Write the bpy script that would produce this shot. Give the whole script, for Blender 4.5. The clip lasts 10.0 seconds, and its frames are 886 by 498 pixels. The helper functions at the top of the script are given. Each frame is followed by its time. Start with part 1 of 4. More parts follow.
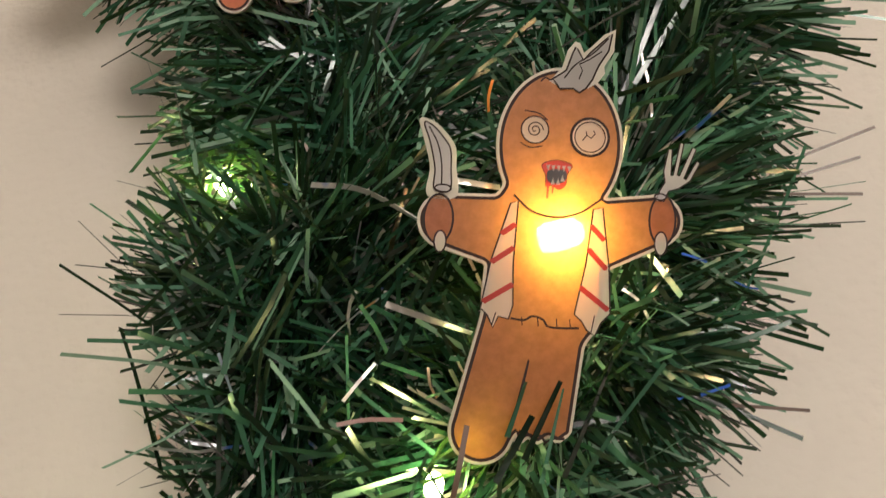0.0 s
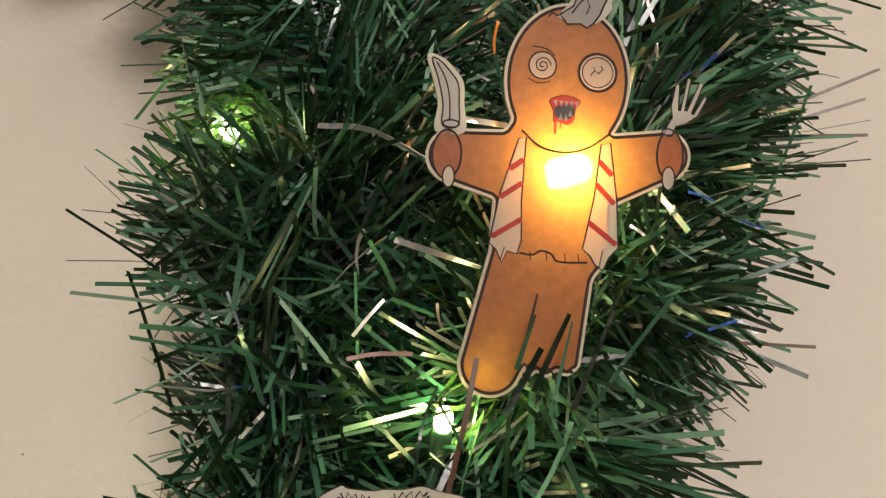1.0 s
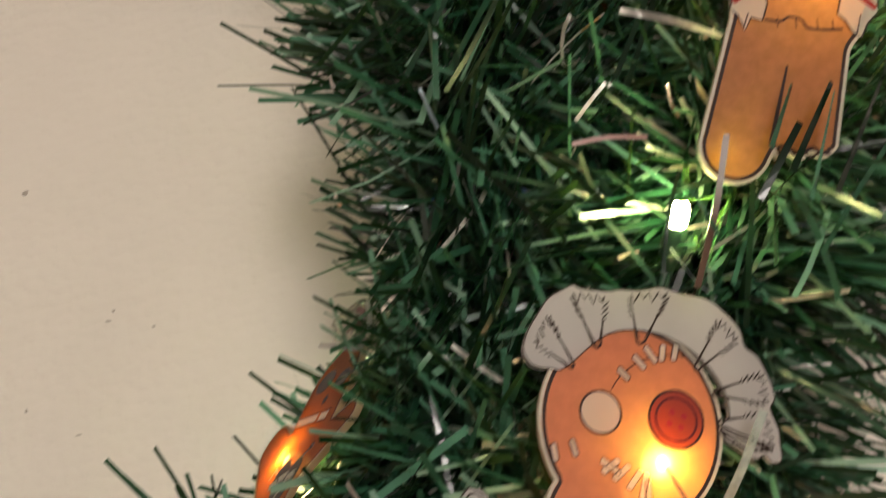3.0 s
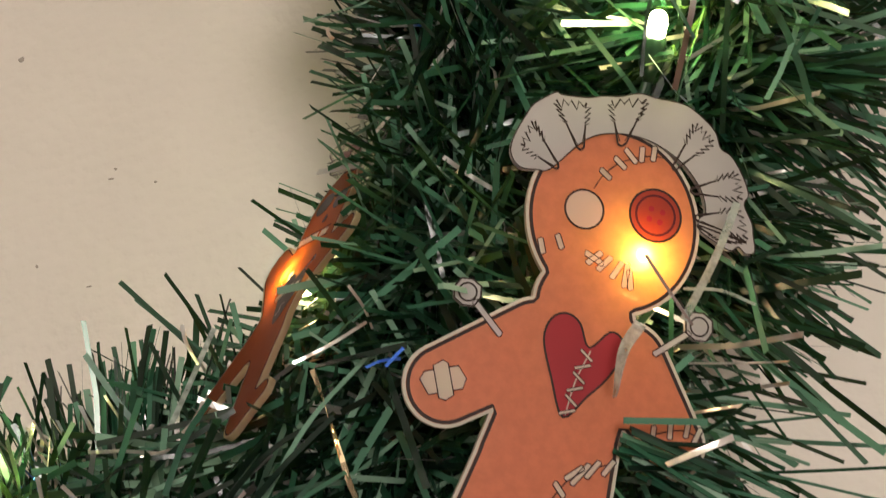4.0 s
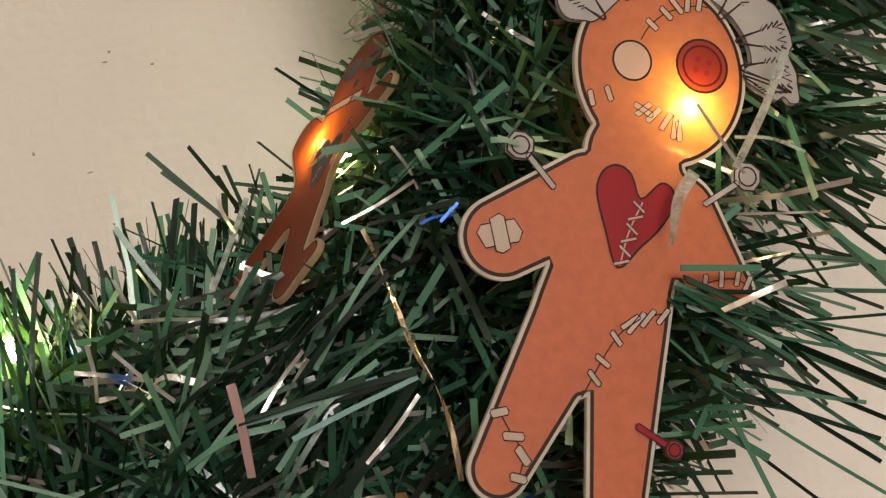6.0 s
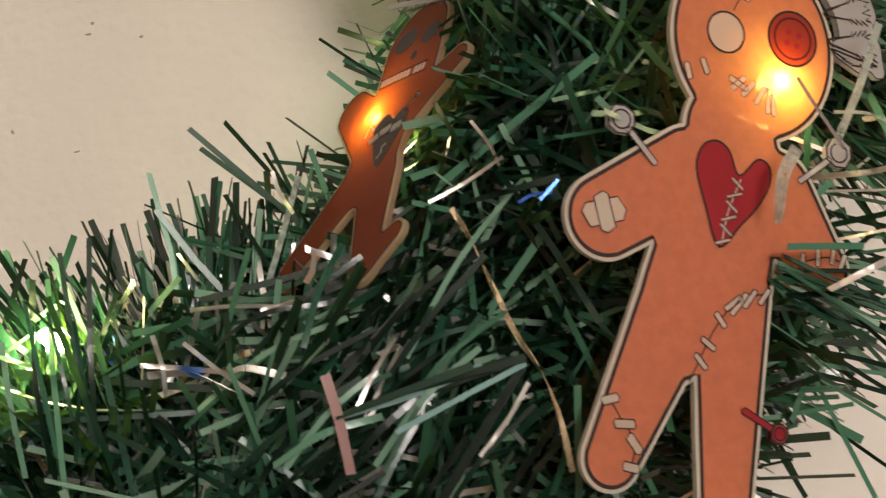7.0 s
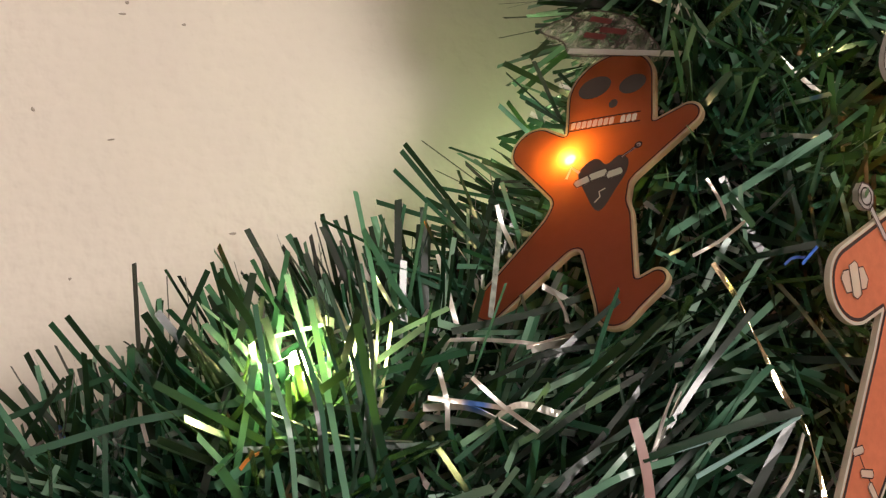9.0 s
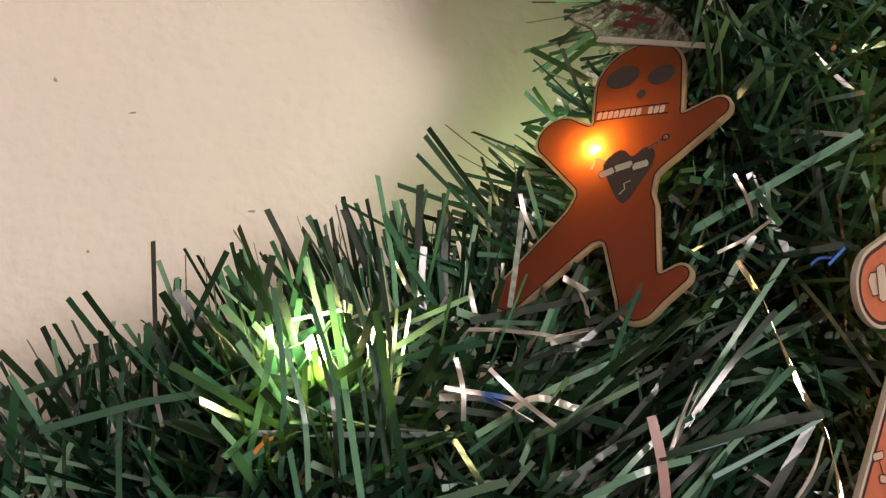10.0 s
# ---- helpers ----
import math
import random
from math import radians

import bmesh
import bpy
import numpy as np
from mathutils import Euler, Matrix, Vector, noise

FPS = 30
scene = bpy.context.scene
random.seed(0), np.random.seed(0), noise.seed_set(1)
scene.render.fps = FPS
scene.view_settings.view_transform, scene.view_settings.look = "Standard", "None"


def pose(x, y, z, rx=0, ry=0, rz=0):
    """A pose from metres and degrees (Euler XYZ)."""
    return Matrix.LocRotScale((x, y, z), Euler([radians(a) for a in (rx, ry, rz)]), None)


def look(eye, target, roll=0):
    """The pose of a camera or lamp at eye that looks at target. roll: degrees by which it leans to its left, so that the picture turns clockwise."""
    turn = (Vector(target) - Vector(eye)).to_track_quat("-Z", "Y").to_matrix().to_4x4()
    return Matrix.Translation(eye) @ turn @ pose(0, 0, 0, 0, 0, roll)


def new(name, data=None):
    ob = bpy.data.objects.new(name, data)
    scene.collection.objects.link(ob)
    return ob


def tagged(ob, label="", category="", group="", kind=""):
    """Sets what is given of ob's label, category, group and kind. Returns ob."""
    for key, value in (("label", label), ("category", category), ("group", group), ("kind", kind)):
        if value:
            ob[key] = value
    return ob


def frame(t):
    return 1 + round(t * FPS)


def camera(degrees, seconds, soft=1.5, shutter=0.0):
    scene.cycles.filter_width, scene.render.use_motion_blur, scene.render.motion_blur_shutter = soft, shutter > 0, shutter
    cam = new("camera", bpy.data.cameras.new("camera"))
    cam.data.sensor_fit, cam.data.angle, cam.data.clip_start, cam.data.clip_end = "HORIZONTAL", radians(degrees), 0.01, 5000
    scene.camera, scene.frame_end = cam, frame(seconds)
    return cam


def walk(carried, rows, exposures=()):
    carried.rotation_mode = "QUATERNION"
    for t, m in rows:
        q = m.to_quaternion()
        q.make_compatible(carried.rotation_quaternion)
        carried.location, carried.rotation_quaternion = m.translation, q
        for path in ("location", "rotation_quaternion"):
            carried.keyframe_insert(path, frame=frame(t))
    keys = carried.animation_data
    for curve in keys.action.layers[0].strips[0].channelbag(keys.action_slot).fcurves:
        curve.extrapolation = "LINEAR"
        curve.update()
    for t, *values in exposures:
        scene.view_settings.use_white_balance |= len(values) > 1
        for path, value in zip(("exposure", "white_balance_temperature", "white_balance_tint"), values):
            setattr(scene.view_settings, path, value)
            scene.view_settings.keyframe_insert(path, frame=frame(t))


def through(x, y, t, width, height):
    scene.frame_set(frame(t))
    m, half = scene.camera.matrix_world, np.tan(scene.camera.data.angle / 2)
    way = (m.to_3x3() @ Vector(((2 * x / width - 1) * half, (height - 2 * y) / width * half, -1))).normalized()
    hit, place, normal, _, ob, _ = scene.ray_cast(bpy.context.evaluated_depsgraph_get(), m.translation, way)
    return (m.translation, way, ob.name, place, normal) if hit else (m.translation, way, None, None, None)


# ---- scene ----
LENS = 45.00
PATH = [  # seconds, eye, target, roll
    (0, (0.00918, -0.27431, -0.10231), (-0.01326, -0.11089, 0.01079), -8.21),
    (0.5, (0.00579, -0.27343, -0.10674), (-0.01766, -0.10831, 0.00365), -8.15),
    (1, (0.00517, -0.27107, -0.10892), (-0.01736, -0.10537, 0.00080), -8.53),
    (1.5, (0.00362, -0.26769, -0.11074), (-0.01635, -0.10225, -0.00015), -9.07),
    (2, (-0.00607, -0.26299, -0.11114), (-0.02684, -0.09822, 0.00031), -9.13),
    (2.5, (-0.02033, -0.25667, -0.10886), (-0.04378, -0.09116, 0.00094), -8.79),
    (3, (-0.03461, -0.24466, -0.11670), (-0.06651, -0.07647, -0.01329), -8.40),
    (3.2, (-0.03732, -0.24612, -0.12116), (-0.07237, -0.07550, -0.02288), -8.51),
    (4.3, (-0.03590, -0.24640, -0.13711), (-0.07208, -0.06843, -0.05333), -10.05),
    (4.5, (-0.03702, -0.24545, -0.13829), (-0.07500, -0.06662, -0.05720), -10.19),
    (5, (-0.04031, -0.24249, -0.13999), (-0.07984, -0.06153, -0.06454), -10.50),
    (5.2, (-0.04555, -0.24314, -0.13774), (-0.08217, -0.05996, -0.06629), -10.98),
    (6.3, (-0.05712, -0.24712, -0.13820), (-0.08729, -0.06154, -0.07001), -12.15),
    (6.5, (-0.06289, -0.24765, -0.13612), (-0.09011, -0.06092, -0.06983), -12.72),
    (7, (-0.08192, -0.24321, -0.12961), (-0.09729, -0.05401, -0.06662), -13.85),
    (7.5, (-0.10706, -0.24277, -0.11524), (-0.10732, -0.05218, -0.05464), -14.85),
    (8, (-0.13400, -0.23633, -0.10784), (-0.11498, -0.04681, -0.04684), -14.44),
    (8.5, (-0.15547, -0.24554, -0.10663), (-0.12616, -0.05583, -0.05052), -13.98),
    (9, (-0.16393, -0.24950, -0.10555), (-0.12687, -0.05973, -0.05442), -13.36),
    (9.5, (-0.16713, -0.25002, -0.10257), (-0.12951, -0.05974, -0.05379), -12.52),
    (10, (-0.16423, -0.24813, -0.10344), (-0.13064, -0.05686, -0.05560), -11.16),
]
EXPO = [(0, 0.0, 6500, 10), (5.2, 0.0, 6500, 11), (7.5, 0.12, 6500, 12), (8.5, 0.26, 6500, 13), (10, 0.24, 6500, 19)]
PLACE_A = ((0.589, -10.672, 0.612), (0.2571, -0.4273, 0.8668), (0.2085, -0.8513, -0.4815))
PLACE_B = ((-5.253, -8.468, -8.707), (0.511, 0.0116, 0.8595), (0.4268, -0.8714, -0.242))
PLACE_D = ((-5.72, -10.22, 10.55), (0.1, -0.4, 0.9), (0.1, -0.85, -0.45))
PLACE_C = ((-10.137, -7.86, -5.472), (0.4031, 0.2449, 0.8818), (-0.5563, -0.6995, 0.4486))
cam = camera(LENS, 10.0, soft=1.25, shutter=0.4)
walk(cam, [(t, look(e, g, r)) for t, e, g, r in PATH], exposures=EXPO)

# ---- light: a closed room with one added, unseen lamp, and the string of small bulbs ----
world = bpy.data.worlds.new("room_air")
scene.world = world
world.use_nodes = True
world.node_tree.nodes["Background"].inputs[0].default_value = (1.0, 0.92, 0.82, 1)
world.node_tree.nodes["Background"].inputs[1].default_value = 0.004
LAMP_AT, LAMP_GLOW, LAMP_COLOR = (0.62, -1.85, -0.30), 37.5, (1.0, 0.94, 0.855)
BULB_WARM, BULB_GREEN = 150.0, 280.0

CM = 0.01


# ---- materials ----
def material(name):
    m = bpy.data.materials.new(name)
    m.use_nodes = True
    n = m.node_tree.nodes
    return m, n, m.node_tree.links, n["Principled BSDF"], n["Material Output"]


def ramp(n, l, source, stops):
    r = n.new("ShaderNodeValToRGB")
    r.color_ramp.elements[0].position, r.color_ramp.elements[0].color = stops[0][0], (*stops[0][1], 1)
    r.color_ramp.elements[1].position, r.color_ramp.elements[1].color = stops[-1][0], (*stops[-1][1], 1)
    for at, c in stops[1:-1]:
        e = r.color_ramp.elements.new(at)
        e.color = (*c, 1)
    l.new(source, r.inputs[0])
    return r.outputs[0]


def noise_tex(n, l, scale, detail=3.0, rough=0.5):
    co = n.new("ShaderNodeTexCoord")
    t = n.new("ShaderNodeTexNoise")
    t.inputs["Scale"].default_value, t.inputs["Detail"].default_value, t.inputs["Roughness"].default_value = scale, detail, rough
    l.new(co.outputs["Object"], t.inputs["Vector"])
    return t.outputs["Fac"]


def any_random(n, l):
    """A number per piece: random by object and by island."""
    a, b, s = n.new("ShaderNodeObjectInfo"), n.new("ShaderNodeNewGeometry"), n.new("ShaderNodeMath")
    s.operation = "ADD"
    l.new(a.outputs["Random"], s.inputs[0])
    l.new(b.outputs["Random Per Island"], s.inputs[1])
    f = n.new("ShaderNodeMath")
    f.operation = "FRACT"
    l.new(s.outputs[0], f.inputs[0])
    return f.outputs[0]


def bump(n, l, bsdf, height, strength, distance):
    b = n.new("ShaderNodeBump")
    b.inputs["Strength"].default_value, b.inputs["Distance"].default_value = strength, distance
    l.new(height, b.inputs["Height"])
    l.new(b.outputs[0], bsdf.inputs["Normal"])


def tinsel_green():
    m, n, l, b, out = material("green_tinsel_film")
    c = ramp(n, l, any_random(n, l), [(0.0, (0.001, 0.005, 0.003)), (0.42, (0.003, 0.016, 0.009)), (0.67, (0.019, 0.078, 0.043)), (0.86, (0.082, 0.21, 0.132)), (1.0, (0.24, 0.36, 0.265))])
    l.new(c, b.inputs["Base Color"])
    b.inputs["Roughness"].default_value = 0.25
    b.inputs["Specular IOR Level"].default_value = 0.60
    tr = n.new("ShaderNodeBsdfTranslucent")
    g = n.new("ShaderNodeMix")
    g.data_type = "RGBA"
    g.inputs["Factor"].default_value = 0.55
    g.inputs["B"].default_value = (0.20, 0.42, 0.09, 1)
    l.new(c, g.inputs["A"])
    l.new(g.outputs["Result"], tr.inputs["Color"])
    mix = n.new("ShaderNodeMixShader")
    mix.inputs[0].default_value = 0.15
    l.new(b.outputs[0], mix.inputs[1])
    l.new(tr.outputs[0], mix.inputs[2])
    l.new(mix.outputs[0], out.inputs["Surface"])
    return m


def tinsel_silver():
    m, n, l, b, out = material("silver_tinsel_film")
    c = ramp(n, l, any_random(n, l), [(0.0, (0.70, 0.66, 0.62)), (0.5, (0.88, 0.84, 0.80)), (0.86, (0.80, 0.66, 0.58)), (1.0, (0.62, 0.74, 0.85))])
    # blue and amber gleams painted into the film's colour, in short stretches
    tint = ramp(n, l, noise_tex(n, l, 75, 1), [(0.0, (0.95, 0.55, 0.2)), (0.27, (0.95, 0.62, 0.3)), (0.31, (1, 1, 1)), (0.68, (1, 1, 1)), (0.72, (0.12, 0.32, 1.0)), (1.0, (0.1, 0.3, 1.0))])
    both = n.new("ShaderNodeMix")
    both.data_type, both.blend_type = "RGBA", "MULTIPLY"
    both.inputs["Factor"].default_value = 1.0
    l.new(c, both.inputs["A"])
    l.new(tint, both.inputs["B"])
    l.new(both.outputs["Result"], b.inputs["Base Color"])
    b.inputs["Metallic"].default_value = 0.9
    b.inputs["Roughness"].default_value = 0.36
    bump(n, l, b, noise_tex(n, l, 170, 2), 1.0, 0.002)
    return m


def printed(name, color, dark=0.8, through=0.45, rough=0.45, scale=60.0, clear=0.0, glow=None, tint=(1.0, 0.82, 0.55)):
    """Ink on thin card: light comes through it from behind."""
    m, n, l, b, out = material(name)
    low = tuple(v * dark for v in color)
    c = ramp(n, l, noise_tex(n, l, scale, 4), [(0.3, low), (0.7, color)])
    l.new(c, b.inputs["Base Color"])
    b.inputs["Roughness"].default_value = rough
    b.inputs["Specular IOR Level"].default_value = 0.32
    bump(n, l, b, noise_tex(n, l, 1500, 2), 0.12, 0.0002)
    if through:
        tr = n.new("ShaderNodeBsdfTranslucent")
        sat = n.new("ShaderNodeGamma")
        sat.inputs[1].default_value = 0.55
        l.new(c, sat.inputs[0])
        if glow:
            sat.inputs[0].default_value = (*glow, 1)
            l.remove(sat.inputs[0].links[0])
        l.new(sat.outputs[0], tr.inputs["Color"])
        mix = n.new("ShaderNodeMixShader")
        mix.inputs[0].default_value = through
        l.new(b.outputs[0], mix.inputs[1])
        l.new(tr.outputs[0], mix.inputs[2])
        last = mix
        if clear:
            thin = n.new("ShaderNodeBsdfTransparent")
            thin.inputs[0].default_value = (*tint, 1)
            last = n.new("ShaderNodeMixShader")
            l.new(ramp(n, l, noise_tex(n, l, 420, 3, 0.6), [(0.36, (clear * 0.7,) * 3), (0.64, (clear * 1.3,) * 3)]), last.inputs[0])
            l.new(mix.outputs[0], last.inputs[1])
            l.new(thin.outputs[0], last.inputs[2])
        l.new(last.outputs[0], out.inputs["Surface"])
    return m


def plaster(name, color):
    m, n, l, b, out = material(name)
    c = ramp(n, l, noise_tex(n, l, 9, 5), [(0.3, tuple(v * 0.93 for v in color)), (0.7, color)])
    l.new(c, b.inputs["Base Color"])
    b.inputs["Roughness"].default_value = 0.55
    fine, broad = noise_tex(n, l, 260, 2, 0.4), noise_tex(n, l, 52, 2, 0.4)
    add = n.new("ShaderNodeMath")
    add.operation = "ADD"
    l.new(fine, add.inputs[0])
    l.new(broad, add.inputs[1])
    bump(n, l, b, add.outputs[0], 0.5, 0.0013)
    return m


def plain(name, color, rough=0.5, metal=0.0):
    m, n, l, b, out = material(name)
    c = ramp(n, l, noise_tex(n, l, 60, 4), [(0.3, tuple(v * 0.88 for v in color)), (0.7, color)])
    l.new(c, b.inputs["Base Color"])
    b.inputs["Roughness"].default_value, b.inputs["Metallic"].default_value = rough, metal
    return m


def glowing(name, color, strength):
    m, n, l, b, out = material(name)
    b.inputs["Base Color"].default_value = (*color, 1)
    b.inputs["Emission Color"].default_value = (*color, 1)
    b.inputs["Emission Strength"].default_value = strength
    return m


GREEN, SILVER = tinsel_green(), tinsel_silver()
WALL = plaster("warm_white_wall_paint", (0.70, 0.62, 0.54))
# Colour of the unseen walls, darkened so they throw back less light
DIM = plaster("bounce_cut_wall", (0.17, 0.155, 0.14))
WOODFLOOR = plain("oak_floor", (0.16, 0.10, 0.06), 0.4)
CEIL = plain("ceiling_paint", (0.78, 0.75, 0.70), 0.7)
COOKIE_A = printed("brown_print", (0.34, 0.112, 0.052), dark=0.93, through=0.40, clear=0.24, glow=(0.85, 0.30, 0.035))
COOKIE_B = printed("orange_brown_print", (0.66, 0.200, 0.114), dark=0.94, through=0.40, clear=0.16, glow=(0.85, 0.34, 0.04))
COOKIE_C = printed("red_brown_print", (0.19, 0.040, 0.019), dark=0.9, through=0.5, clear=0.07, glow=(0.85, 0.14, 0.008))
BORDER = printed("white_card_edge", (0.72, 0.66, 0.54))
CLOTH = printed("cream_print", (0.72, 0.66, 0.54), through=0.55, glow=(0.92, 0.84, 0.60))
# cream print whitened to stand for backlight that the card below blocks
CLOTH_LIT = printed("cream_print_lit", (0.88, 0.84, 0.70), through=0.6, glow=(0.95, 0.9, 0.66))
HAIR = printed("hair_print", (0.40, 0.36, 0.33))
RIM = printed("tan_card_edge", (0.33, 0.24, 0.17), through=0.6, glow=(0.9, 0.8, 0.45))
LACE = printed("lace_print", (0.50, 0.44, 0.40), through=0.3, clear=0.75, tint=(0.95, 0.93, 0.9))
GREY = printed("grey_print", (0.55, 0.50, 0.48))
INK = printed("dark_ink", (0.028, 0.013, 0.009), through=0.0, rough=0.7)
SHADE = printed("charcoal_print", (0.045, 0.032, 0.026), through=0.15)
BUTTON = printed("button_print", (0.24, 0.020, 0.014), through=0.28, glow=(0.75, 0.07, 0.01))
RED = printed("red_print", (0.40, 0.016, 0.014), through=0.35, glow=(0.7, 0.03, 0.006))
HEART = printed("crimson_print", (0.36, 0.014, 0.022), through=0.3)
DEEP = printed("deep_red_ink", (0.10, 0.008, 0.008), through=0.1)
WIRE = plain("green_cable", (0.02, 0.06, 0.03), 0.35)
STEEL = plain("core_wire", (0.10, 0.11, 0.10), 0.4, 0.6)
TWIG = plain("brown_film", (0.10, 0.05, 0.03), 0.4)
BULB_W = glowing("warm_bulb", (1.0, 0.76, 0.36), BULB_WARM)
BULB_C = glowing("amber_bulb", (1.0, 0.82, 0.36), BULB_WARM * 0.34)
BULB_B = glowing("warm_dim_bulb", (1.0, 0.78, 0.38), BULB_WARM * 0.6)
BULB_H = glowing("hidden_green_bulb", (0.72, 1.0, 0.45), BULB_GREEN * 0.8)
BULB_G = glowing("yellow_green_bulb", (0.97, 1.0, 0.38), BULB_GREEN)
DIFFUSER = glowing("lamp_globe", LAMP_COLOR, LAMP_GLOW)


# ---- mesh helpers ----
def link_mesh(name, verts, faces, mat, parent=None, label="", smooth=False):
    me = bpy.data.meshes.new(name)
    me.from_pydata([tuple(v) for v in verts], [], [tuple(f) for f in faces])
    me.materials.append(mat)
    if smooth:
        me.shade_smooth()
    me.update()
    ob = new(name, me)
    if parent:
        ob.parent = parent
    return tagged(ob, label)


def part(name, bm, mat, parent=None, label="", smooth=False):
    me = bpy.data.meshes.new(name)
    bm.to_mesh(me)
    bm.free()
    me.materials.append(mat)
    if smooth:
        me.shade_smooth()
    ob = new(name, me)
    if parent:
        ob.parent = parent
    return tagged(ob, label)


def box(name, lo, hi, mat, bevel=0.0):
    bm = bmesh.new()
    bmesh.ops.create_cube(bm, size=1)
    for v in bm.verts:
        v.co = [(lo[i] + hi[i]) / 2 + v.co[i] * (hi[i] - lo[i]) for i in range(3)]
    if bevel:
        bmesh.ops.bevel(bm, geom=bm.edges[:], offset=bevel, segments=2, affect="EDGES")
    return part(name, bm, mat)


def tube(points, radii, sides=8):
    """A round tube along points, as verts and faces."""
    pts = np.array(points, float)
    tan = np.gradient(pts, axis=0)
    tan /= np.linalg.norm(tan, axis=1)[:, None]
    side = np.cross(tan[0], (0.3, 0.9, 0.2))
    verts, faces = [], []
    for i, (p, t) in enumerate(zip(pts, tan)):
        side = side - t * (side @ t)
        side /= np.linalg.norm(side)
        up = np.cross(t, side)
        r = radii[i] if hasattr(radii, "__len__") else radii
        for k in range(sides):
            a = 2 * math.pi * k / sides
            verts.append(p + r * (math.cos(a) * side + math.sin(a) * up))
    for i in range(len(pts) - 1):
        for k in range(sides):
            a, b = i * sides + k, i * sides + (k + 1) % sides
            faces.append((a, b, b + sides, a + sides))
    faces.append(tuple(range(sides))[::-1])
    faces.append(tuple(range((len(pts) - 1) * sides, len(pts) * sides)))
    return verts, faces


def spline(ctrl, count):
    """A smooth line of count points through the control points."""
    c = np.array(ctrl, float)
    c = np.vstack([2 * c[0] - c[1], c, 2 * c[-1] - c[-2]])
    out = []
    for s in np.linspace(0, len(c) - 3 - 1e-6, count):
        i, f = int(s), s - int(s)
        p0, p1, p2, p3 = c[i:i + 4]
        out.append(0.5 * (2 * p1 + (p2 - p0) * f + (2 * p0 - 5 * p1 + 4 * p2 - p3) * f**2 + (3 * p1 - p0 - 3 * p2 + p3) * f**3))
    return np.array(out)


def closed(ctrl, count):
    c = np.array(ctrl, float)
    n = len(c)
    out = []
    for s in np.linspace(0, n, count, endpoint=False):
        i, f = int(s), s - int(s)
        p0, p1, p2, p3 = (c[(i + k - 1) % n] for k in range(4))
        out.append(0.5 * (2 * p1 + (p2 - p0) * f + (2 * p0 - 5 * p1 + 4 * p2 - p3) * f**2 + (3 * p1 - p0 - 3 * p2 + p3) * f**3))
    return np.array(out)


# ---- the room ----
tagged(box("wall_north", (-1.6, 0, -1.75), (1.7, 0.12, 0.78), WALL), "warm white painted plaster wall behind the garland", kind="structure")
tagged(box("wall_south", (-1.6, -2.92, -1.75), (1.7, -2.8, 0.78), DIM), "unseen wall, kept dark to cut bounced light", kind="structure")
tagged(box("wall_west", (-1.72, -2.92, -1.75), (-1.6, 0.12, 0.78), DIM), "unseen wall, kept dark to cut bounced light", kind="structure")
tagged(box("wall_east", (1.7, -2.92, -1.75), (1.82, 0.12, 0.78), DIM), "unseen wall, kept dark to cut bounced light", kind="structure")
tagged(box("floor", (-1.72, -2.92, -1.85), (1.82, 0.12, -1.75), WOODFLOOR), "plain brown floor", kind="structure")
tagged(box("ceiling", (-1.72, -2.92, 0.78), (1.82, 0.12, 0.88), CEIL), "plain white ceiling", kind="structure")

# Added lamp, never in view; stands low right as the wall shadows slant
unseen_lamp = tagged(new("unseen_lamp"), "unseen lamp on a slim pole with a round opal globe, added for light", "lamp")
unseen_lamp.location = (LAMP_AT[0], LAMP_AT[1], -1.75)
LAMP_UP = LAMP_AT[2] + 1.75
v, f = tube([(0, 0, z) for z in (0, 0.004, 0.018, 0.024)], [0.14, 0.15, 0.145, 0.03], 32)
link_mesh("base", v, f, STEEL, unseen_lamp)
v, f = tube([(0, 0, z) for z in (0.02, 0.5, 1.0, LAMP_UP - 0.25)], 0.011, 12)
link_mesh("pole", v, f, STEEL, unseen_lamp, smooth=True)
bm = bmesh.new()
bmesh.ops.create_uvsphere(bm, u_segments=32, v_segments=20, radius=0.26)
bmesh.ops.translate(bm, verts=bm.verts, vec=(0, 0, LAMP_UP))
part("globe", bm, DIFFUSER, unseen_lamp, "glowing opal glass globe", smooth=True)


# ---- small chips in the wall paint ----
def wall_chip(x, z, w, h, turn):
    bm = bmesh.new()
    bmesh.ops.create_uvsphere(bm, u_segments=10, v_segments=6, radius=1)
    for v in bm.verts:
        v.co = (v.co.x * w, v.co.y * 0.0003, v.co.z * h * (1 + 0.4 * v.co.x))
    bmesh.ops.rotate(bm, verts=bm.verts, cent=(0, 0, 0), matrix=Matrix.Rotation(turn, 3, "Y"))
    ob = part("paint_chip", bm, CHIP)
    ob.location = (x, 0, z)
    return tagged(ob, "small dark chip in the wall paint", "wall mark", "paint chips")


CHIP = plain("bare_plaster", (0.36, 0.30, 0.25), 0.9)
for cx, cz, cw, ch, ct in [(-18.15, 3.74, 0.14, 0.04, 0.2), (-17.99, 4.04, 0.08, 0.06, 0.6), (-18.9, 0.4, 0.13, 0.03, 0), (-16.45, -2.5, 0.13, 0.04, 0.1),
                           (-21.3, 9.2, 0.16, 0.14, 0.3), (-20.6, 1.5, 0.06, 0.09, -0.4), (-16.7, 3.2, 0.08, 0.05, 0.2), (-20.3, -2.9, 0.05, 0.05, 0.8)]:
    wall_chip(cx * CM, cz * CM, cw * 0.75 * CM, ch * 0.75 * CM, ct)


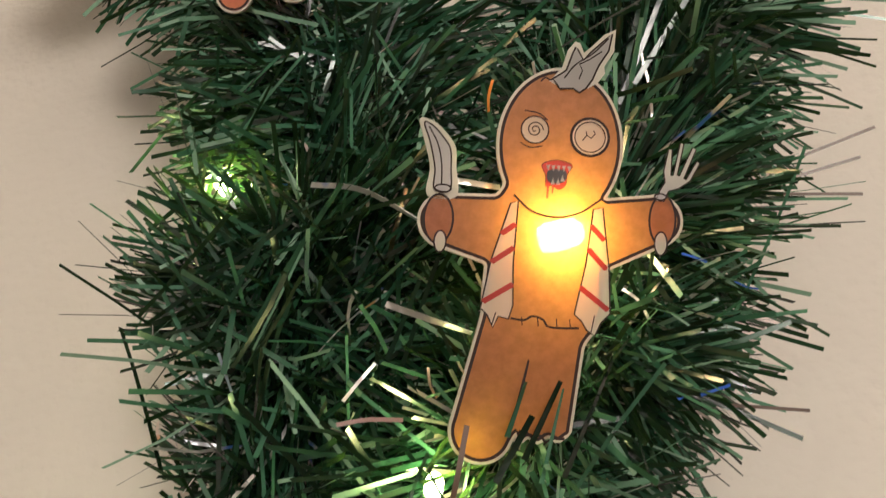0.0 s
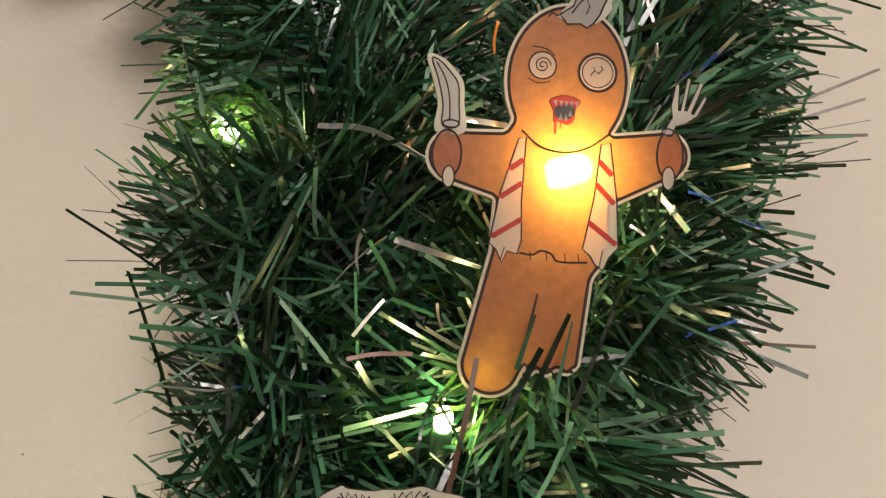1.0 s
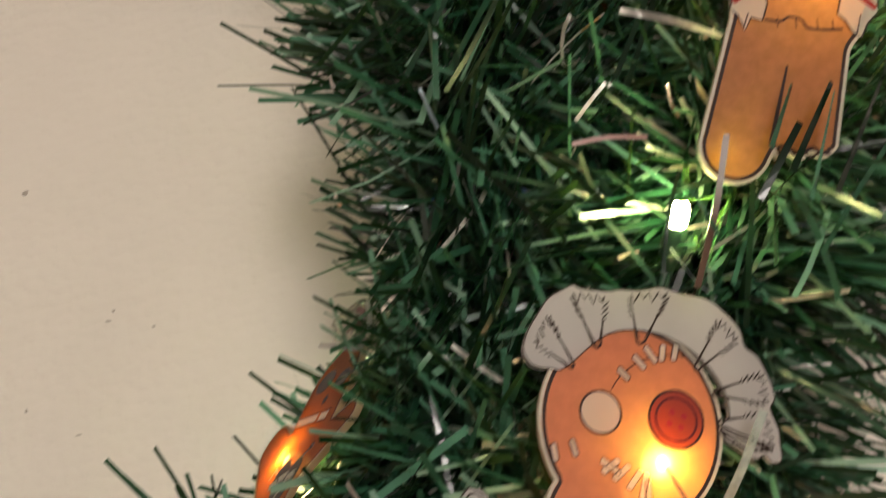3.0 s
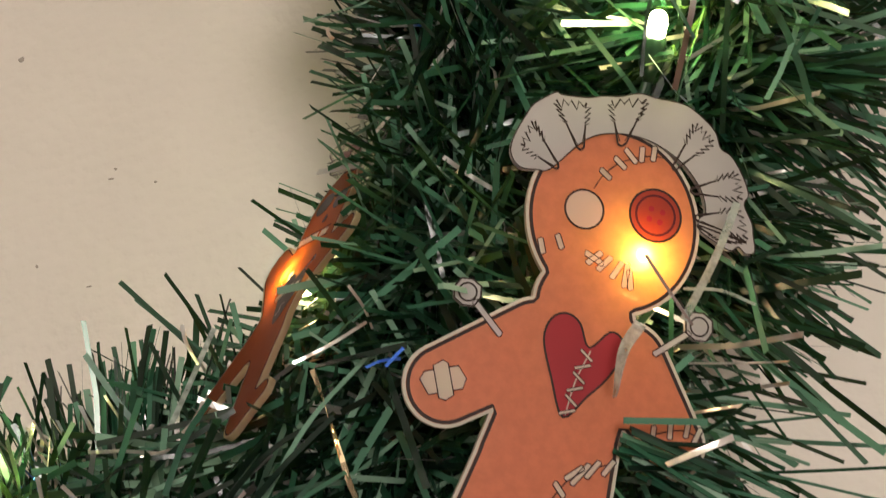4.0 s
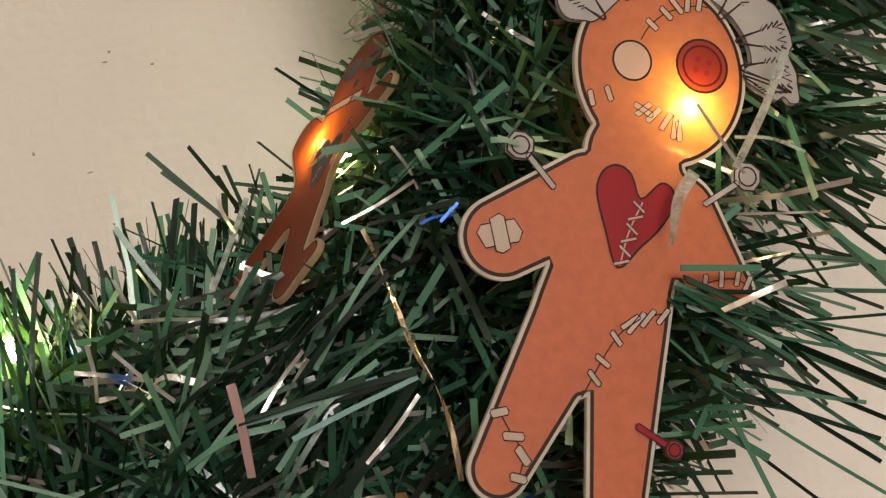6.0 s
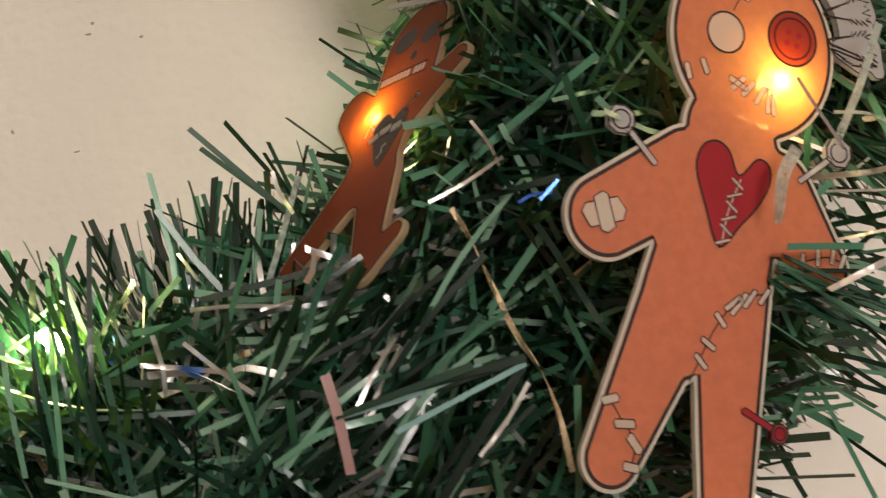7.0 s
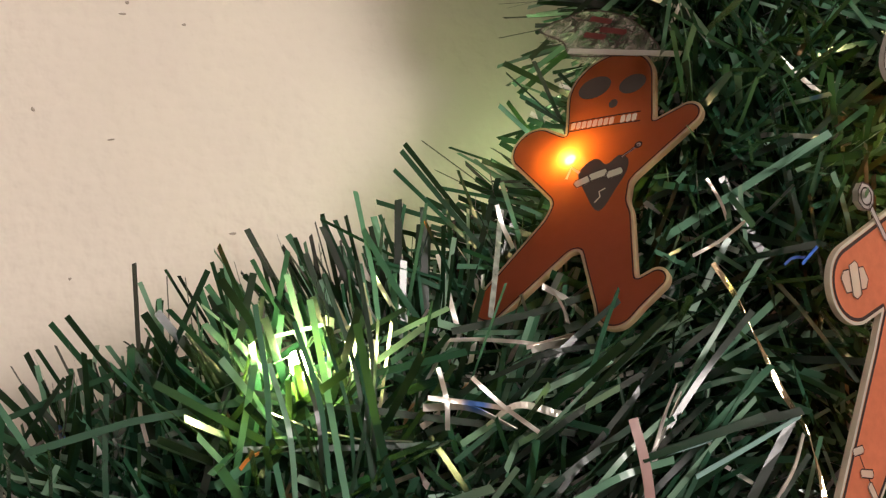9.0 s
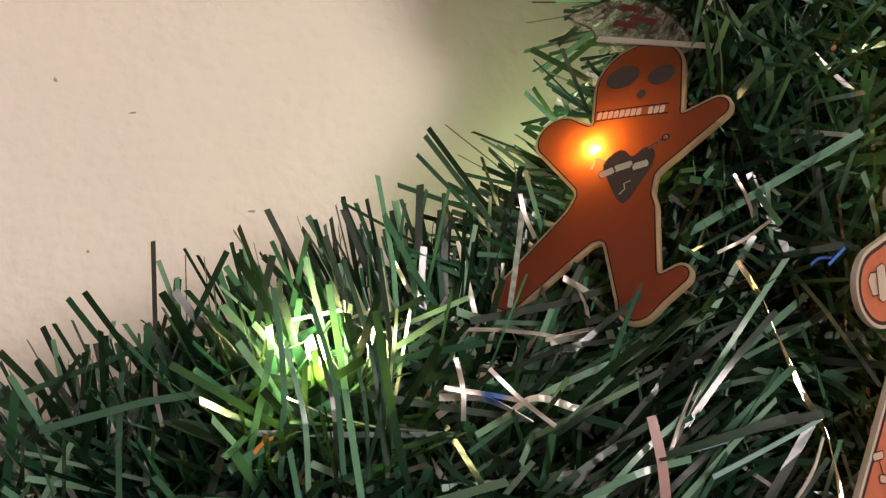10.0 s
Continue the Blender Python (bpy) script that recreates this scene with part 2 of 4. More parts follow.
# ---- flat printed card ornaments, in centimetres on their own plane ----
def capsule(a, ra, b, rb):
    a, b = np.array(a, float), np.array(b, float)

    def f(x, y):
        px, py, d = x - a[0], y - a[1], b - a
        h = np.clip((px * d[0] + py * d[1]) / max(d @ d, 1e-9), 0, 1)
        return np.hypot(px - h * d[0], py - h * d[1]) - (ra + (rb - ra) * h)
    return f


def oval(c, rx, ry, turn=0.0):
    co, si = math.cos(turn), math.sin(turn)

    def f(x, y):
        u, v = (x - c[0]) * co + (y - c[1]) * si, -(x - c[0]) * si + (y - c[1]) * co
        return (np.hypot(u / rx, v / ry) - 1) * min(rx, ry)
    return f


def union(shapes, k=0.10):
    def f(x, y):
        d = shapes[0](x, y)
        for s in shapes[1:]:
            e = s(x, y)
            h = np.clip(0.5 + 0.5 * (e - d) / k, 0, 1)
            d = e + (d - e) * h - k * h * (1 - h)
        return d
    return f


def contour(field, lo, hi, step=0.05):
    """Fills field < 0 with small faces: flat verts, faces and the boundary edges in order of turn."""
    nx, ny = int((hi[0] - lo[0]) / step) + 2, int((hi[1] - lo[1]) / step) + 2
    gx, gy = lo[0] + step * np.arange(nx), lo[1] + step * np.arange(ny)
    g = field(*np.meshgrid(gx, gy, indexing="ij"))
    g[np.abs(g) < 1e-6] = 1e-6
    verts, index, faces, rim = [], {}, [], []

    def corner(i, j):
        if (i, j) not in index:
            index[i, j] = len(verts)
            verts.append((gx[i], gy[j]))
        return index[i, j]

    def cross(i, j, k, m):
        key = (i, j, k, m) if (i, j) < (k, m) else (k, m, i, j)
        if key not in index:
            t = g[i, j] / (g[i, j] - g[k, m])
            index[key] = len(verts)
            verts.append((gx[i] + t * (gx[k] - gx[i]), gy[j] + t * (gy[m] - gy[j])))
        return index[key]

    for i in range(nx - 1):
        for j in range(ny - 1):
            ring = [(i, j), (i + 1, j), (i + 1, j + 1), (i, j + 1)]
            inside = [g[c] < 0 for c in ring]
            if not any(inside):
                continue
            face, marks = [], []
            for a in range(4):
                c, d = ring[a], ring[(a + 1) % 4]
                if inside[a]:
                    face.append(corner(*c))
                if inside[a] != inside[(a + 1) % 4]:
                    face.append(cross(*c, *d))
                    marks.append((face[-1], inside[a]))
            faces.append(face)
            if len(marks) == 2:
                out = [m for m, leaving in marks if leaving][0]
                back = [m for m, leaving in marks if not leaving][0]
                rim.append((out, back))
    return np.array(verts), faces, rim


def ribbon_normals(verts, rim, field):
    e = 0.01
    ids = sorted({i for edge in rim for i in edge})
    p = verts[ids]
    gx = field(p[:, 0] + e, p[:, 1]) - field(p[:, 0] - e, p[:, 1])
    gy = field(p[:, 0], p[:, 1] + e) - field(p[:, 0], p[:, 1] - e)
    n = np.stack([gx, gy], 1)
    n /= np.linalg.norm(n, axis=1)[:, None] + 1e-9
    return {i: k for k, i in enumerate(ids)}, p, n


def card(thing, field, lo, hi, mat, thick=0.10, edge=0.052, line=0.058, grow=0.05, rim_mat=None):
    """The cut-out body with its pale cut edge and printed outline."""
    shape = field
    field = lambda x, y: shape(x, y) - grow
    verts, faces, rim = contour(field, lo, hi)
    n = len(verts)
    v3 = [(x * CM, y * CM, 0) for x, y in verts] + [(x * CM, y * CM, -thick * CM) for x, y in verts]
    f3 = [tuple(f) for f in faces] + [tuple(i + n for i in f[::-1]) for f in faces] + [(b, a, a + n, b + n) for a, b in rim]
    link_mesh("body", v3, f3, mat, thing)
    at, p, nor = ribbon_normals(verts, rim, field)
    m = len(p)
    q = p + nor * edge
    z0, z1 = 0.004, -thick - 0.004
    v3 = [(x * CM, y * CM, z * CM) for pts, z in ((p, z0), (q, z0), (q, z1), (p, z1)) for x, y in pts]
    f3 = [(at[a] + r * m, at[b] + r * m, at[b] + (r + 1) % 4 * m, at[a] + (r + 1) % 4 * m) for a, b in rim for r in range(4)]
    link_mesh("cut_edge", v3, f3, rim_mat or BORDER, thing, "cream white card edge")
    ina, inb = p - nor * 0.005, p - nor * (0.005 + line)
    v3 = [(x * CM, y * CM, 0.010 * CM) for pts in (ina, inb) for x, y in pts]
    f3 = [(at[b], at[a], at[a] + m, at[b] + m) for a, b in rim]
    link_mesh("outline", v3, f3, INK, thing, "dark printed outline")


def patch(thing, name, pts, mat, z=0.012, line=0.03, label="", smooth=True, count=48, thick=0.006):
    """A printed area with a dark outline."""
    p = closed(pts, count) if smooth else np.array(pts, float)
    n = len(p)
    area = 0.5 * sum(p[i][0] * p[(i + 1) % n][1] - p[(i + 1) % n][0] * p[i][1] for i in range(n))
    if area < 0:
        p = p[::-1]
    verts = [(x * CM, y * CM, z * CM) for x, y in p] + [(x * CM, y * CM, (z - thick) * CM) for x, y in p]
    faces = [tuple(range(n))] + [((i + 1) % n, i, i + n, (i + 1) % n + n) for i in range(n)]
    if thick > 0.02:
        faces.append(tuple(range(2 * n - 1, n - 1, -1)))
    ob = link_mesh(name, verts, faces, mat, thing, label)
    if line:
        stroke(thing, np.vstack([p, p[:1]]), line, z + 0.006, parent=ob, smooth=False)
    return ob


def stroke(thing, pts, width, z=0.018, mat=None, name="line", parent=None, smooth=True, label=""):
    p = spline(pts, 8 * len(pts)) if smooth and len(pts) > 2 else np.array(pts, float)
    t = np.gradient(p, axis=0)
    if np.allclose(p[0], p[-1]):
        t[0] = t[-1] = p[1] - p[-2]
    t /= np.linalg.norm(t, axis=1)[:, None] + 1e-9
    s = np.stack([-t[:, 1], t[:, 0]], 1) * width / 2
    n = len(p)
    verts = [(x * CM, y * CM, z * CM) for q in (p + s, p - s) for x, y in q]
    faces = [(i + n, i + 1 + n, i + 1, i) for i in range(n - 1)]
    return link_mesh(name, verts, faces, mat or INK, parent or thing, label)


def disc(thing, name, c, r, mat, ry=None, **kw):
    a = np.linspace(0, 2 * math.pi, 28, endpoint=False)
    return patch(thing, name, np.stack([c[0] + r * np.cos(a), c[1] + (ry or r) * np.sin(a)], 1), mat, smooth=False, **kw)


def bar(thing, a, b, width, mat, name="stitch", z=0.02, line=0.02):
    """A short stitch or stripe from a to b."""
    a, b = np.array(a, float), np.array(b, float)
    d = (b - a) / np.linalg.norm(b - a)
    s = np.array([-d[1], d[0]]) * width / 2
    return patch(thing, name, [a + s, a + s * 0.4 - d * width * 0.25, a - s, b - s, b - s * 0.2 + d * width * 0.25, b + s], mat, z=z, line=line, smooth=False)


def ornament(label, at, up, facing):
    """An empty on the card's plane: x across, y up the card, z out of its printed face."""
    ob = tagged(new("gingerbread_ornament"), label, "ornament", "gingerbread ornaments")
    n = Vector(facing).normalized()
    v = Vector(up)
    v = (v - n * v.dot(n)).normalized()
    u = v.cross(n)
    m = Matrix((u, v, n)).transposed().to_4x4()
    m.translation = Vector(at) * CM
    ob.matrix_world = m
    return ob, m


CARDS = []  # matrix and outline of each card, so that tinsel keeps clear of them

# the vested one
A, MA = ornament("brown gingerbread ornament with striped vest, lit from behind", *PLACE_A)
leg_whole = capsule((0.08, -1.3), 0.55, (0.0, -3.2), 0.42)
ragged_leg = lambda x, y: np.maximum(leg_whole(x, y), -3.24 - y + 0.05 * np.sin(17 * x) + 0.1 * x)
fa = union([oval((0.08, 2.16), 1.10, 1.38, -0.03), capsule((-0.55, 0.42), 0.66, (-2.0, 0.60), 0.42), capsule((0.6, 0.42), 0.64, (1.98, 0.85), 0.40),
            capsule((-0.12, 0.7), 0.95, (-0.1, -0.7), 1.06), capsule((-0.42, -1.2), 0.74, (-1.14, -3.22), 0.50), ragged_leg])
card(A, fa, (-2.8, -4.1), (2.8, 3.9), COOKIE_A)
CARDS.append((MA, union([fa, capsule((-2.1, 1.3), 0.15, (-2.2, 2.3), 0.15), capsule((2.0, 1.3), 0.15, (2.5, 2.2), 0.2), capsule((0.3, 3.4), 0.3, (0.9, 4.3), 0.1)])))
patch(A, "hair_border", [(-0.18, 3.38), (0.06, 3.66), (0.16, 4.02), (0.28, 4.18), (0.38, 4.16), (0.46, 3.98), (0.58, 4.08), (0.84, 4.36), (1.06, 4.48), (1.04, 4.04), (0.86, 3.74), (0.88, 3.60), (0.74, 3.40), (0.5, 3.26), (0.1, 3.24)], BORDER, z=0.012, thick=0.09, line=0, smooth=False, label="cream white card edge")
patch(A, "hair", [(-0.12, 3.42), (-0.03, 3.31), (0.02, 3.24), (0.28, 3.26), (0.40, 3.19), (0.52, 3.28), (0.64, 3.46), (0.70, 3.62), (0.76, 3.76), (0.93, 4.04), (0.99, 4.38), (0.86, 4.26), (0.58, 3.98), (0.45, 3.82), (0.34, 4.02), (0.29, 4.06), (0.24, 3.94), (0.13, 3.60)], HAIR, z=0.03, line=0.035, smooth=False, label="grey printed tuft of hair")
stroke(A, [(0.10, 3.45), (0.30, 3.72), (0.62, 3.96), (0.92, 4.28)], 0.028, 0.04)
stroke(A, [(0.38, 3.45), (0.44, 3.62), (0.38, 3.74), (0.56, 3.84), (0.80, 4.02)], 0.024, 0.04, smooth=False)
stroke(A, [(-0.34, 3.36), (-0.26, 3.44), (-0.16, 3.40), (-0.08, 3.46)], 0.03, 0.016)
# joined stroke of the outline under the chin
stroke(A, [(-0.75, 1.16), (-0.4, 0.88), (0.05, 0.79), (0.5, 0.9), (0.9, 1.18)], 0.04, 0.012)
eye = disc(A, "eye", (-0.41, 2.42), 0.26, CLOTH, line=0.03, label="cream spiral eye")
sp = [(-0.41 + 0.16 * (1 - k / 22) * math.cos(k * 0.62), 2.42 + 0.16 * (1 - k / 22) * math.sin(k * 0.62)) for k in range(20)]
stroke(A, sp, 0.022, 0.024, parent=eye)
stroke(A, [(-0.62, 2.78), (-0.35, 2.74), (-0.18, 2.62)], 0.025, 0.014)
stroke(A, [(-0.68, 2.16), (-0.48, 2.08), (-0.25, 2.12)], 0.02, 0.014)
eye = disc(A, "eye", (0.64, 2.35), 0.36, CLOTH, line=0.05, label="cream cracked eye")
ring = [(0.64 + 0.29 * math.cos(a), 2.35 + 0.29 * math.sin(a)) for a in np.linspace(0, 2 * math.pi, 30)]
stroke(A, ring, 0.02, 0.024, parent=eye, smooth=False)
stroke(A, [(0.5, 2.28), (0.58, 2.38), (0.66, 2.33), (0.74, 2.42), (0.7, 2.48)], 0.022, 0.024, parent=eye, smooth=False)
stroke(A, [(0.58, 2.38), (0.56, 2.46)], 0.02, 0.024, parent=eye, smooth=False)
mouth = patch(A, "mouth", [(-0.25, 1.76), (-0.05, 1.86), (0.15, 1.86), (0.33, 1.78), (0.24, 1.62), (0.22, 1.42), (0.1, 1.32), (-0.05, 1.38), (-0.16, 1.36), (-0.17, 1.56)], RED, line=0.015, label="red printed mouth with teeth")
patch(A, "throat", [(-0.12, 1.66), (0.2, 1.68), (0.18, 1.46), (-0.1, 1.44)], SHADE, z=0.02, line=0)
for k in range(5):
    x = -0.17 + 0.1 * k
    patch(A, "tooth", [(x, 1.76), (x + 0.075, 1.77), (x + 0.045, 1.65)], CLOTH, z=0.026, line=0, smooth=False)
for x, y in ((-0.03, 1.40), (0.07, 1.40), (0.15, 1.47)):
    patch(A, "tooth", [(x - 0.04, y), (x + 0.04, y), (x, y + 0.13)], CLOTH, z=0.028, line=0, smooth=False)
bar(A, (-0.12, 1.4), (-0.12, 1.14), 0.04, RED, "drip", line=0)
bar(A, (-0.02, 1.4), (-0.03, 1.24), 0.03, RED, "drip", line=0)
vest = patch(A, "vest_side", [(-0.80, 1.0), (-0.66, 1.04), (-0.70, -0.15), (-0.67, -0.9), (-0.74, -1.16), (-0.93, -1.12), (-1.02, -1.33), (-1.14, -1.1), (-1.27, -0.98), (-1.12, -0.1)], CLOTH, smooth=False, label="cream vest with red stripes")
for a, b in (((-0.94, 0.42), (-0.70, 0.60)), ((-1.10, -0.12), (-0.71, 0.16)), ((-1.22, -0.86), (-0.70, -0.52))):
    bar(A, a, b, 0.10, RED, "stripe", z=0.024, line=0)
stroke(A, [(-1.05, -1.3), (-0.98, -1.05)], 0.02, 0.024)
vest = patch(A, "vest_side", [(0.76, 0.98), (0.94, 1.02), (1.10, -0.1), (1.15, -0.95), (0.98, -1.14), (0.88, -1.38), (0.72, -1.28), (0.62, -1.12), (0.48, -1.0), (0.66, -0.05)], CLOTH, smooth=False, label="cream vest with red stripes")
for a, b in (((0.74, 0.66), (0.98, 0.42)), ((0.70, 0.22), (1.04, -0.12)), ((0.58, -0.50), (1.10, -0.88))):
    bar(A, a, b, 0.10, RED, "stripe", z=0.024, line=0)
stroke(A, [(0.8, -1.35), (0.86, -1.0)], 0.02, 0.024)
stroke(A, [(-0.7, -1.14), (-0.45, -1.16), (-0.3, -1.08), (-0.1, -1.13), (0.0, -1.25), (0.25, -1.27), (0.58, -1.25)], 0.04, 0.014)
for x in (-0.5, -0.2, 0.15, 0.4):
    stroke(A, [(x, -1.1), (x + 0.02, -1.26)], 0.02, 0.014, smooth=False)
patch(A, "leg_gap", [(-0.34, -1.86), (-0.31, -1.9), (-0.46, -2.75), (-0.62, -3.2), (-0.5, -2.6)], INK, line=0.0, smooth=False)
stroke(A, [(-0.45, -3.18), (-0.3, -3.2), (-0.2, -3.3), (-0.05, -3.24), (0.05, -3.36), (0.2, -3.28), (0.4, -3.28)], 0.05, 0.014, smooth=False)
for c, r in (((-2.13, 0.62), 0.27), ((2.08, 0.86), 0.25)):
    disc(A, "fist", c, r, COOKIE_A, ry=0.46 if c[0] < 0 else 0.48, line=0.04)
patch(A, "knife_border", [(-2.36, 1.05), (-1.82, 1.05), (-1.85, 1.60), (-1.88, 1.98), (-2.06, 2.24), (-2.30, 2.44), (-2.58, 2.48), (-2.46, 2.05), (-2.34, 1.58)], BORDER, z=0.012, thick=0.09, line=0, label="cream white card edge")
knife = patch(A, "knife", [(-2.24, 1.16), (-1.95, 1.16), (-1.95, 1.57), (-1.98, 1.94), (-2.13, 2.16), (-2.33, 2.36), (-2.49, 2.40), (-2.36, 2.03), (-2.25, 1.56)], GREY, z=0.03, label="grey printed knife")
stroke(A, [(-2.11, 1.24), (-2.13, 1.65), (-2.22, 2.02), (-2.40, 2.34)], 0.028, 0.04, parent=knife)
disc(A, "knife_guard", (-2.08, 1.19), 0.15, GREY, ry=0.07, z=0.036)
disc(A, "knife_handle", (-2.08, 0.20), 0.11, CLOTH, ry=0.2, z=0.02)
fork = patch(A, "fork", [(1.93, 1.22), (2.09, 1.22), (2.17, 1.42), (2.36, 1.48), (2.58, 1.64), (2.76, 1.99), (2.70, 2.03), (2.50, 1.66), (2.46, 1.68), (2.68, 2.25), (2.61, 2.29), (2.37, 1.72), (2.33, 1.73), (2.44, 2.34), (2.37, 2.36), (2.25, 1.72), (2.21, 1.72), (2.22, 2.22), (2.15, 2.22), (2.07, 1.80), (2.10, 1.58), (2.02, 1.45)], GREY, z=0.03, line=0.025, smooth=False, label="grey printed fork")
disc(A, "fork_handle", (2.06, 0.42), 0.12, CLOTH, ry=0.22, z=0.02)
disc(A, "fork_guard", (2.02, 1.3), 0.11, GREY, ry=0.06, z=0.036)

# the one with the frilled cap
B, MB = ornament("orange-brown gingerbread ornament with frilled cap, stitched heart and glowing eye", *PLACE_B)
fb = union([oval((-0.40, 3.15), 1.40, 1.50, 0.35), capsule((-0.4, 1.6), 0.75, (-0.2, 1.0), 0.9), capsule((-0.15, 0.8), 0.92, (-0.15, -1.0), 0.98),
            capsule((-0.9, 0.75), 0.62, (-2.02, -0.45), 0.56), capsule((0.6, 1.0), 0.62, (1.68, 0.10), 0.48),
            capsule((-0.42, -0.6), 0.68, (-0.93, -3.72), 0.38), capsule((0.25, -0.6), 0.62, (1.02, -3.75), 0.38), capsule((-0.05, -1.0), 0.80, (-0.10, -2.18), 0.05)], 0.045)
card(B, fb, (-3.0, -4.4), (2.6, 5.0), COOKIE_B)
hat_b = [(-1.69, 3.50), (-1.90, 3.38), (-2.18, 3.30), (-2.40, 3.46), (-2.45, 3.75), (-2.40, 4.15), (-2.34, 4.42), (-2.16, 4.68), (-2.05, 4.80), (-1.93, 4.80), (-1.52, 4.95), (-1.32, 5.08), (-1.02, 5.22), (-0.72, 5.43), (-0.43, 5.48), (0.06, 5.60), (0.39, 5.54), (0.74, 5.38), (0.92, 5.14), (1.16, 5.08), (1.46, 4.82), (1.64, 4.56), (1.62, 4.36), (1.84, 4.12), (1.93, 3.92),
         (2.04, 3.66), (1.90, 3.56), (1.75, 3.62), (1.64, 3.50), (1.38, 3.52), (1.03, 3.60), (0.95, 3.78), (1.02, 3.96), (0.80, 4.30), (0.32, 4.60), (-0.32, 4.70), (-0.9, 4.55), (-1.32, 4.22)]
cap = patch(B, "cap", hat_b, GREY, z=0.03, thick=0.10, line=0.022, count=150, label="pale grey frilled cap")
CARDS.append((MB, union([fb, oval((-0.2, 4.2), 2.3, 1.5, 0.1)])))

def frill(base, left, right):
    """One gathered fold of the cap: a fan with ragged sides and top."""
    base, left, right = (np.array(p) for p in (base, left, right))
    half = (right - left) * 0.12
    for corner, sign in ((left, -1), (right, 1)):
        foot = base + half * sign
        run = corner - foot
        out = half * sign / np.linalg.norm(half)
        pts = [foot, foot + run * 0.5]
        for k in range(4):
            s = 0.55 + 0.12 * k
            pts += [foot + run * s + out * 0.075, foot + run * (s - 0.02) - out * 0.02]
        stroke(B, [tuple(p) for p in pts + [corner]], 0.032, 0.042, parent=cap, smooth=False)
        stroke(B, [tuple(base + half * sign * 0.45 + run * 0.05), tuple(base + half * sign * 0.8 + run * 0.34)], 0.016, 0.042, parent=cap, smooth=False)
    top = []
    deep = (base - (left + right) / 2) * 0.16
    for k in range(9):
        p = left + (right - left) * k / 8
        top.append(tuple(p + (deep * (0.6 + 0.5 * (k in (1, 5))) if k in (1, 3, 5, 7) else -deep * 0.15 * (0 < k < 8))))
    stroke(B, top, 0.034, 0.044, parent=cap, smooth=False)
    stroke(B, [tuple(base - half), tuple(base + deep * 0.35), tuple(base + half)], 0.04, 0.042, parent=cap)


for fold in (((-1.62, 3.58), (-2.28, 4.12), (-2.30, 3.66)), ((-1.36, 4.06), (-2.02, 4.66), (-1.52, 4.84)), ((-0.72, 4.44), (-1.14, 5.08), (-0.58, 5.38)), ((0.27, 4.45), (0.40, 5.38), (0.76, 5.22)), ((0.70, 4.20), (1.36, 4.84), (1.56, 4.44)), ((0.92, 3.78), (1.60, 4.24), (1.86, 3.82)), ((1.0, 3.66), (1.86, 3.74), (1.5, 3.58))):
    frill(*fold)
disc(B, "eye", (-0.93, 3.10), 0.33, CLOTH, line=0.035, label="plain cream round eye")
eye = disc(B, "eye", (0.23, 3.52), 0.45, BUTTON, line=0.04, label="red button eye lit from behind")
stroke(B, [(0.23 + 0.34 * math.cos(a), 3.52 + 0.34 * math.sin(a)) for a in np.linspace(0, 2 * math.pi, 30)], 0.04, 0.024, parent=eye, smooth=False, mat=DEEP)
for q in ((0.13, 3.6), (0.33, 3.62), (0.15, 3.42), (0.34, 3.44)):
    disc(B, "button_hole", q, 0.05, HEART, z=0.022, line=0)
stroke(B, [(-0.9, 3.5), (-0.82, 3.8), (-0.6, 4.15), (-0.2, 4.45), (0.1, 4.55)], 0.02, 0.014)
for a, b in (((-0.90, 3.86), (-0.70, 3.78)), ((-0.74, 4.16), (-0.52, 4.06)), ((-0.62, 4.38), (-0.38, 4.24)), ((-0.36, 4.54), (-0.30, 4.30)), ((-0.16, 4.64), (-0.12, 4.40)), ((-1.44, 2.32), (-1.32, 2.12)), ((-1.2, 2.50), (-1.06, 2.32))):
    bar(B, a, b, 0.10, CLOTH)
for a, b in (((-0.66, 2.42), (-0.34, 2.36)), ((-0.58, 2.27), (-0.42, 2.53)), ((-0.38, 2.24), (-0.24, 2.52)), ((-0.12, 2.21), (-0.04, 2.52)), ((0.12, 2.15), (0.06, 2.53)), ((0.24, 2.16), (0.12, 2.44))):
    bar(B, a, b, 0.10, CLOTH_LIT, line=0.014)
patch(B, "heart", [(-0.09, 0.99), (-0.36, 1.30), (-0.62, 1.36), (-0.82, 1.18), (-0.82, 0.82), (-0.50, 0.30), (-0.12, -0.20), (0.14, 0.25), (0.34, 0.62), (0.46, 1.05), (0.38, 1.33), (0.15, 1.36)], HEART, line=0.035, label="crimson stitched heart")
stroke(B, [(-0.05, 0.95), (-0.12, 0.4), (-0.1, -0.15)], 0.025, 0.024, mat=CLOTH)
for k in range(6):
    y, t = 0.85 - 0.19 * k, (0.07 if k % 2 else -0.05)
    bar(B, (-0.2, y - t), (0.02, y + t), 0.05, CLOTH, z=0.028, line=0.012)
bar(B, (-2.3, -0.55), (-1.84, -0.26), 0.36, CLOTH, "plaster", z=0.02)
bar(B, (-2.2, -0.2), (-1.94, -0.62), 0.24, CLOTH, "plaster", z=0.03)
